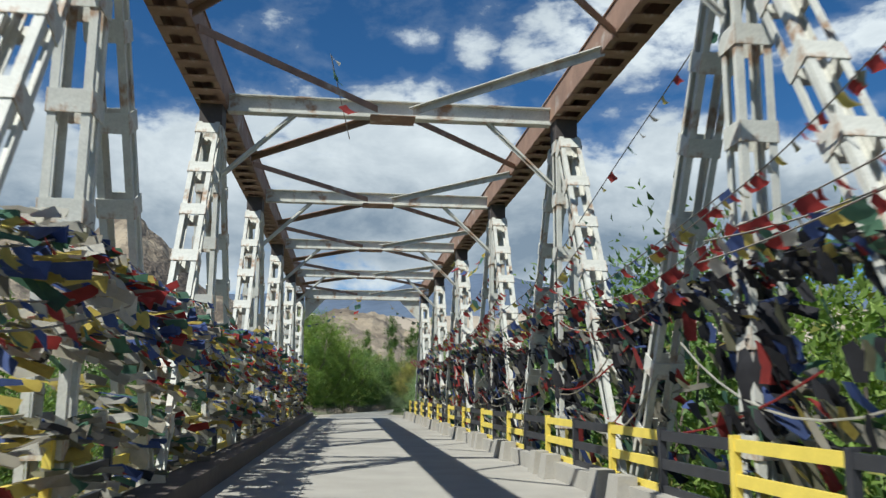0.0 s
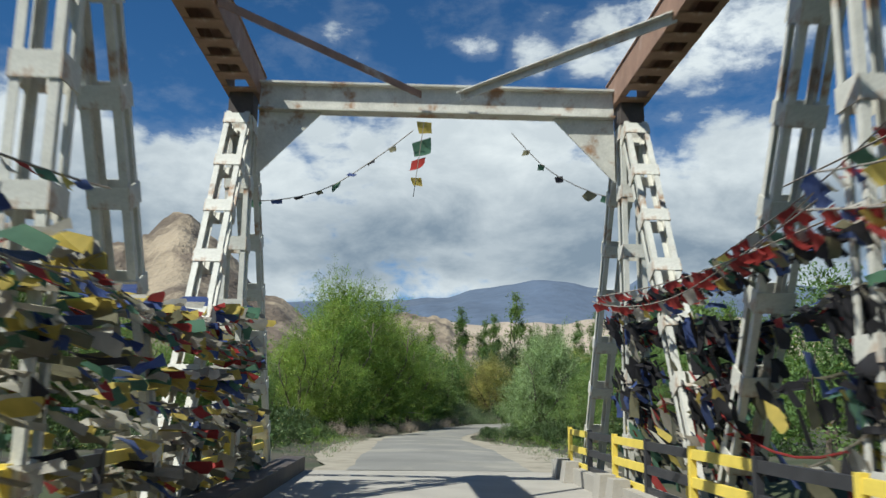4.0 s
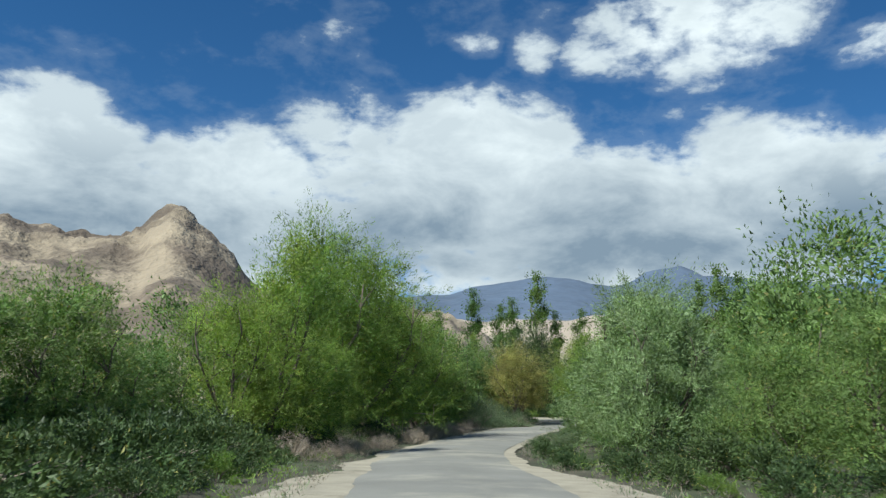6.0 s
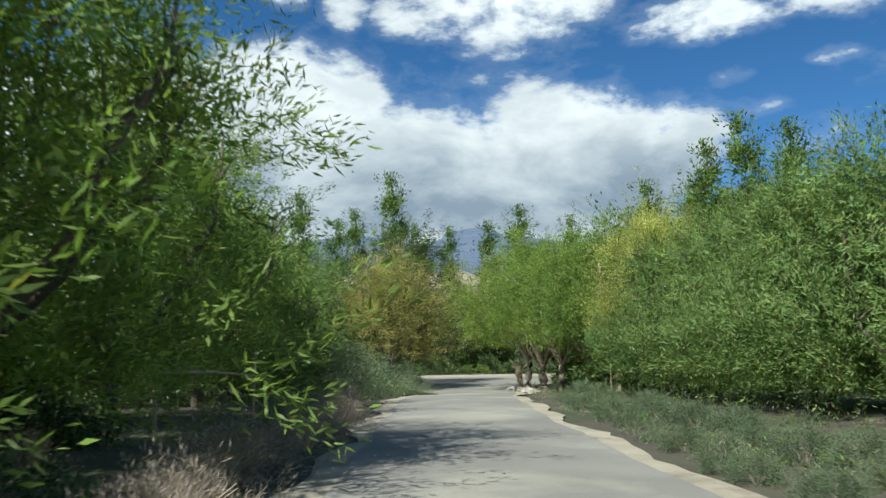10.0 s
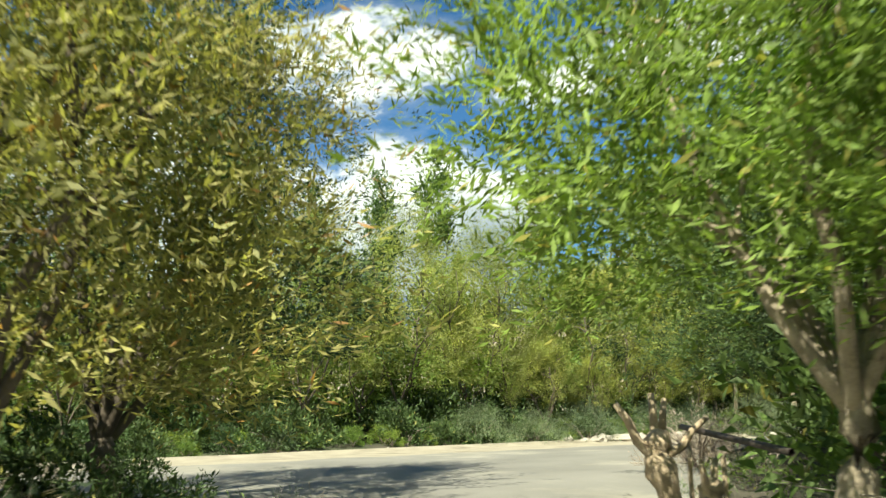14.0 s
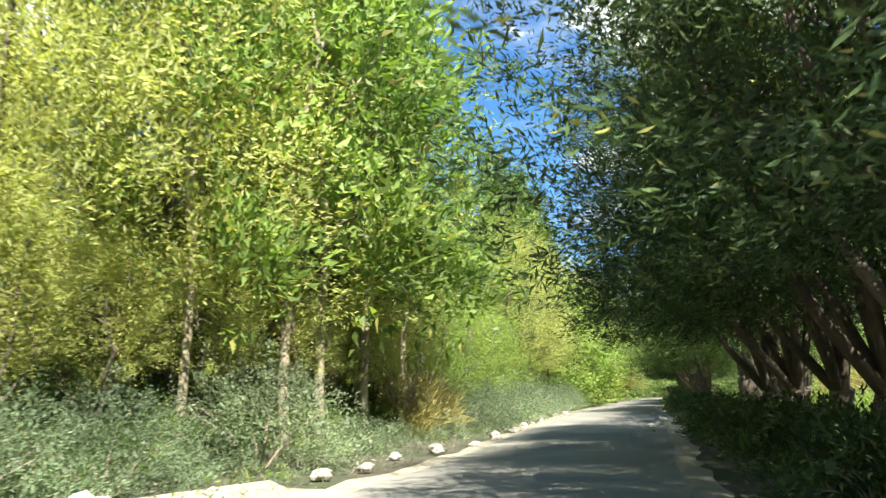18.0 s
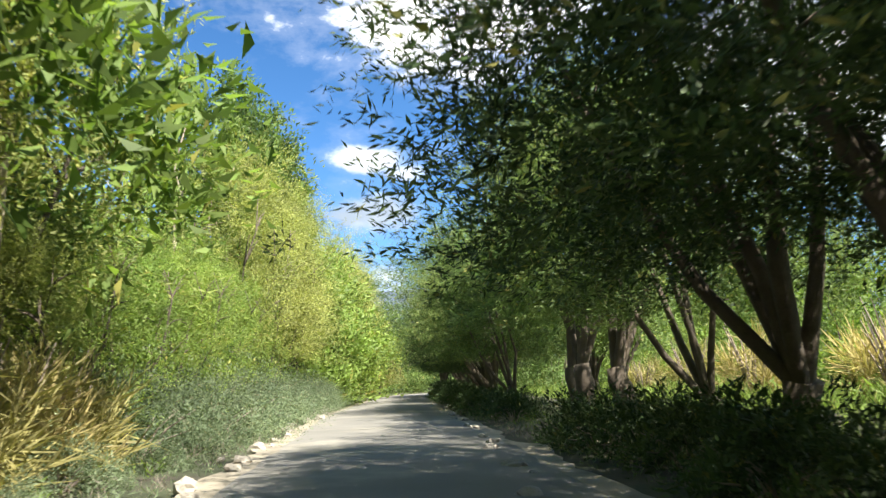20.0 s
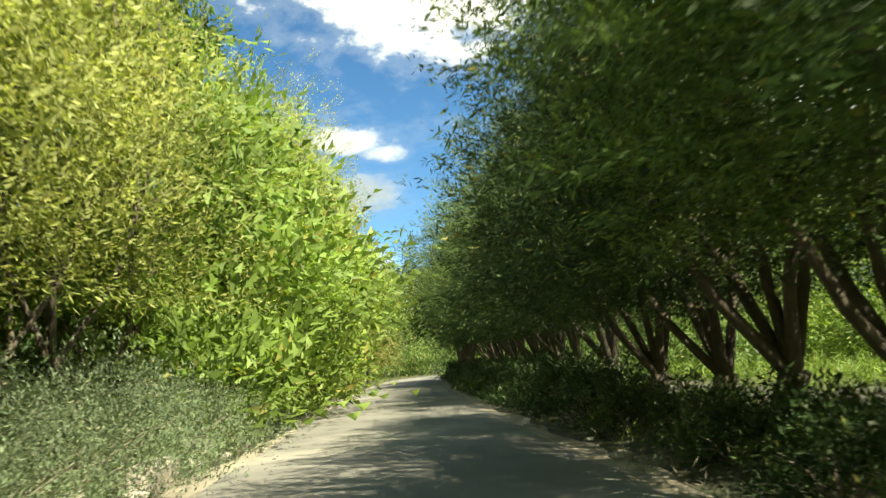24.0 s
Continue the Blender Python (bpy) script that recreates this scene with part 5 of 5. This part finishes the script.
line_of(("green", "hedge", "shrub"), ((4, 134.7), (24, 134.5), (33, 134.1)), 1.25, 0.3, (0.6, 1.0))
line_of(("hedge", "green"), ((4, 135.8), (26, 135.5)), 1.2, 0.3, (1.1, 1.5))
line_of(("shrub", "shrub_b"), ((31, 134.0), (46, 133.6), (62, 134.2), (86, 135.0)), 1.3, 0.3, (0.75, 1.15))
line_of(("big_shrub",), ((22, 134.4), (29, 134.0), (36, 133.7)), 2.3, 0.25, (0.6, 0.95))
line_of(("green", "hedge"), ((21, 134.5), (36, 133.9)), 1.7, 0.3, (0.7, 1.1))
line_of(("green",), ((27, 135.4), (48, 135.0)), 1.5, 0.25, (1.3, 1.7), free=True)
line_of(("big_shrub",), ((48, 133.9), (62, 134.2), (80, 135.0)), 2.3, 0.25, (0.75, 1.0))
line_of(("straw",), ((43, 134.7), (47, 134.6)), 0.8, 0.3, (0.8, 1.1))
for x, y, s in ((19.9, 121.2, 1.5), (21.9, 122.9, 1.3), (8.2, 113.7, 1.25), (7.5, 112.7, 1.4), (8.7, 115.3, 1.0)):
    plant("dry", x, y, s, free=True)


def verge_growth(name, label, s0, s1, near, far, per_m, seed, length, width, mat, h):
    """Low growth scattered over both verges, one object for what nobody could count."""
    rng = random.Random(seed)
    sh = []
    for _ in range(int((s1 - s0) * per_m)):
        d = (near + (far - near) * rng.random() ** 1.6) * rng.choice((-1, 1))
        p, _ = on_road(rng.uniform(s0, s1), d)
        if noise.noise((p.x * 0.45, p.y * 0.45, seed)) < -0.12:
            continue
        if 0 < p.x < 30 and 121 < p.y < 134:
            continue
        z = max(ground_at(p.x, p.y), ground_level(p.y)) - 0.02
        q = Vector((p.x, p.y, z))
        sh.append((q, q + Vector((rng.uniform(-0.5, 0.5), rng.uniform(-0.5, 0.5), 1.0)) * h * rng.uniform(0.4, 1.3)))
    thing(name, label, "grass", kind="stuff", mesh=leaf_mesh(name, seed, sh, 9, length, width, mat, 0.06))


verge_growth("verge_grass", "sparse grey-green grass and weeds along the road verges", START_S + 2, END_S - 2, 2.5, 6.0, 38, 61, 0.09, 0.008, F_SHRUB, 0.12)
verge_growth("dry_verge_grass", "dry brown grass and twigs along the road verges", START_S + 2, END_S - 2, 2.4, 6.5, 30, 62, 0.11, 0.005, F_DRY, 0.14)
verge_growth("leafy_weeds", "low dark green weeds under the roadside trees", START_S + 2, END_S - 2, 3.2, 7.5, 26, 63, 0.09, 0.014, F_MID, 0.16)


# ---------------- stones, stumps and fences ----------------
def stone_mesh(seed):
    rnd = random.Random(seed)
    bm = bmesh.new()
    bmesh.ops.create_icosphere(bm, subdivisions=2, radius=0.5)
    for v in bm.verts:
        d = v.co.normalized()
        v.co *= 0.75 + 0.45 * noise.noise(d * 1.3 + Vector((seed * 7.1, 0, 0)))
        v.co += d * 0.08 * noise.noise(d * 4 + Vector((seed * 3.3, 0, 0)))
        v.co.z = max(v.co.z, -0.22) * 0.75
        v.co.x *= 1.25
    me = bpy.data.meshes.new("stone")
    bm.to_mesh(me)
    bm.free()
    me.materials.append(M_STONE)
    return me


STONES = [stone_mesh(i) for i in range(6)]


def stones(pts, step, size, wander, label, group):
    for (x0, y0), (x1, y1) in zip(pts, pts[1:]):
        n = max(1, round(math.hypot(x1 - x0, y1 - y0) / step))
        for i in range(n):
            t = (i + rp.random()) / n
            x, y = x0 + (x1 - x0) * t + rp.uniform(-wander, wander), y0 + (y1 - y0) * t + rp.uniform(-wander, wander)
            s = rp.uniform(*size)
            thing("stone", label, "stone", at_(x, y, max(ground_at(x, y), ground_level(y)) + 0.1 * s, rp.uniform(0, 6), s), group, mesh=rp.choice(STONES))


PALE = "pale angular stone lying on the road verge"
stones(((25.0, 133.6), (29.5, 132.6)), 0.42, (0.35, 0.8), 0.3, PALE, "verge stones")
stones(((29.5, 132.5), (40, 131.9), (52, 132.9), (62, 133.6), (84, 135.0)), 1.5, (0.15, 0.45), 0.3, PALE, "verge stones")
stones(((4, 133.6), (22, 133.5)), 1.8, (0.12, 0.3), 0.25, PALE, "verge stones")
stones(((12.4, 107.5), (13.5, 113.5)), 0.8, (0.25, 0.6), 0.4, PALE, "verge stones")
stones(((40, 128.4), (75, 128.9)), 2.2, (0.15, 0.32), 0.2, PALE, "verge stones")


def stump(x, y, h, r, seed, stubs):
    """A cut willow: slim trunk, a swollen split head and the stubs of sawn boughs."""
    rnd = random.Random(seed)
    st = thing("tree_stump", "pollarded stump with pale split wood and cut stubs", "tree stump", at_(x, y, ground_at(x, y) - 0.1), "cut stumps")
    prof = (1.3, 1.0, 0.92, 0.95, 1.0, 1.45, 1.2, 1.25, 0.7)
    pts = [(0.05 * math.sin(i * 0.8), 0.04 * math.cos(i * 0.9), h * i / 8) for i in range(9)]
    part("trunk", Geo().tube(pts, [r * q for q in prof], 11, 0, 0.05).mesh("trunk", M_PALEBARK, smooth=True), st)
    for a, out, up, q in stubs:
        way = Vector((math.cos(a), math.sin(a), 0))
        b = Vector((pts[6][0], pts[6][1], h * 0.72))
        e = b + way * out + Vector((0, 0, up))
        part("stub", Geo().tube([b, b.lerp(e, 0.35) + way * out * 0.15, b.lerp(e, 0.7), e], [r * q, r * q * 0.85, r * q * 0.7, r * q * 0.55], 8, 0, 0.06).mesh("stub", M_PALEBARK, smooth=True), st)


stump(14.6, 115.8, 1.2, 0.125, 1, ((2.6, 0.42, 0.62, 0.5), (1.2, 0.1, 0.72, 0.5), (0.3, 0.2, 0.66, 0.45), (-0.5, 0.55, 0.45, 0.42)))
stump(14.2, 114.6, 0.8, 0.1, 2, ((0.4, 0.16, 0.4, 0.5), (3.4, 0.12, 0.36, 0.5)))


def stake(x, y, h, lean, turn, r, label):
    g = Geo().tube([(0, 0, -0.2), (lean * h * 0.5, 0.01, h * 0.5), (lean * h, 0, h)], [r, r * 0.9, r * 0.75], 7, 0, 0.08)
    thing("fence_stake", label, "fence stake", at_(x, y, ground_at(x, y), turn), "fence stakes", mesh=g.mesh("fence_stake", M_PALEBARK, smooth=True))


for x, y, h, ln, tn in ((-3.7, 83.8, 1.3, 0.25, 0.2), (-0.9, 90.5, 1.4, -0.04, 0), (0.8, 95.0, 1.5, 0.05, 1), (-5.0, 81, 1.1, 0.1, 2), (15.3, 116.2, 1.06, 0.02, 0), (14.7, 115.0, 0.85, 0.03, 1), (13.9, 104.5, 1.2, 0.05, 1), (14.2, 110.0, 1.2, -0.05, 2)):
    stake(x, y, h, ln, tn, 0.032, "thin pale wooden fence stake in the verge")


def rail_between(p0, p1, r, label, mat, name="fence_rail", sag=0.05):
    p0, p1 = Vector(p0), Vector(p1)
    pts = [p0.lerp(p1, i / 8) - p0 - Vector((0, 0, sag * 4 * i / 8 * (1 - i / 8))) for i in range(9)]
    thing(name, label, "fence", Matrix.Translation(p0), "fence rails", mesh=Geo().tube(pts, [r] * 9, 5, 0, 0.05).mesh(name, mat, smooth=True))


g0 = ground_at(14, 110)
rail_between((-0.9, 90.5, ground_at(-0.9, 90.5) + 1.1), (0.8, 95.0, ground_at(0.8, 95) + 0.9), 0.03, "broken pale branch used as a fence rail", M_PALEBARK, sag=-0.05)
rail_between((13.9, 113.4, g0 + 0.95), (15.3, 116.3, g0 + 1.1), 0.035, "dark grey wooden gate bar between stump and stake", M_DARKSTEEL, sag=0)
for dz in (0.35, 0.7):
    rail_between((13.9, 113.4, g0 + dz), (13.5, 104.5, g0 + dz + 0.1), 0.007, "slack barbed fence wire between the trunks", M_ROPE, "fence_wire", 0.12)


def parapet(x, y, length, seed):
    rnd = random.Random(seed)
    g = Geo()
    n = 8
    rows = []
    for i in range(n + 1):
        u = (i / n - 0.5) * length
        j = lambda k: 0.03 * noise.noise((u * 2.1, k * 3.7, seed))
        rows.append([(u, -0.2 + j(1), -0.15), (u, -0.19 + j(2), 0.3 + j(3)), (u, -0.13 + j(2), 0.37 + j(4)), (u, 0.14 + j(5), 0.36 + j(6)), (u, 0.2 + j(5), 0.3 + j(7)), (u, 0.21 + j(8), -0.15)])
    g.sheet(rows)
    for k in (0, n):
        g.f.append(tuple(range(k * 6, k * 6 + 6)))
        g.m.append(0)
    thing("stone_parapet", "low pale rendered stone parapet beside the road edge", "parapet", at_(x, y, ground_level(y) - 0.02, rnd.uniform(0.03, 0.09)), "roadside parapets", mesh=g.mesh("stone_parapet", M_STONE))


for i, (x, y, q) in enumerate(((62.6, 134.35, 2.6), (69.0, 134.4, 2.0), (72.4, 134.45, 1.5), (77.0, 134.9, 2.2))):
    parapet(x, y, q, i)


def meadow():
    """Sunlit grass on the open ground south of the avenue."""
    rng = random.Random(77)
    sh = []
    for _ in range(5200):
        x, y = rng.uniform(24, 100), rng.uniform(113, 123.4)
        if noise.noise((x * 0.3, y * 0.3, 5)) < -0.15:
            continue
        q = Vector((x, y, ground_at(x, y) - 0.02))
        sh.append((q, q + Vector((rng.uniform(-0.3, 0.5), rng.uniform(-0.3, 0.3), 1.0)) * rng.uniform(0.25, 0.7)))
    thing("meadow_grass", "tall sunlit yellow-green grass behind the avenue trees", "grass", kind="stuff", mesh=leaf_mesh("meadow_grass", 78, sh, 10, 0.30, 0.016, F_MID, 0.12))


meadow()
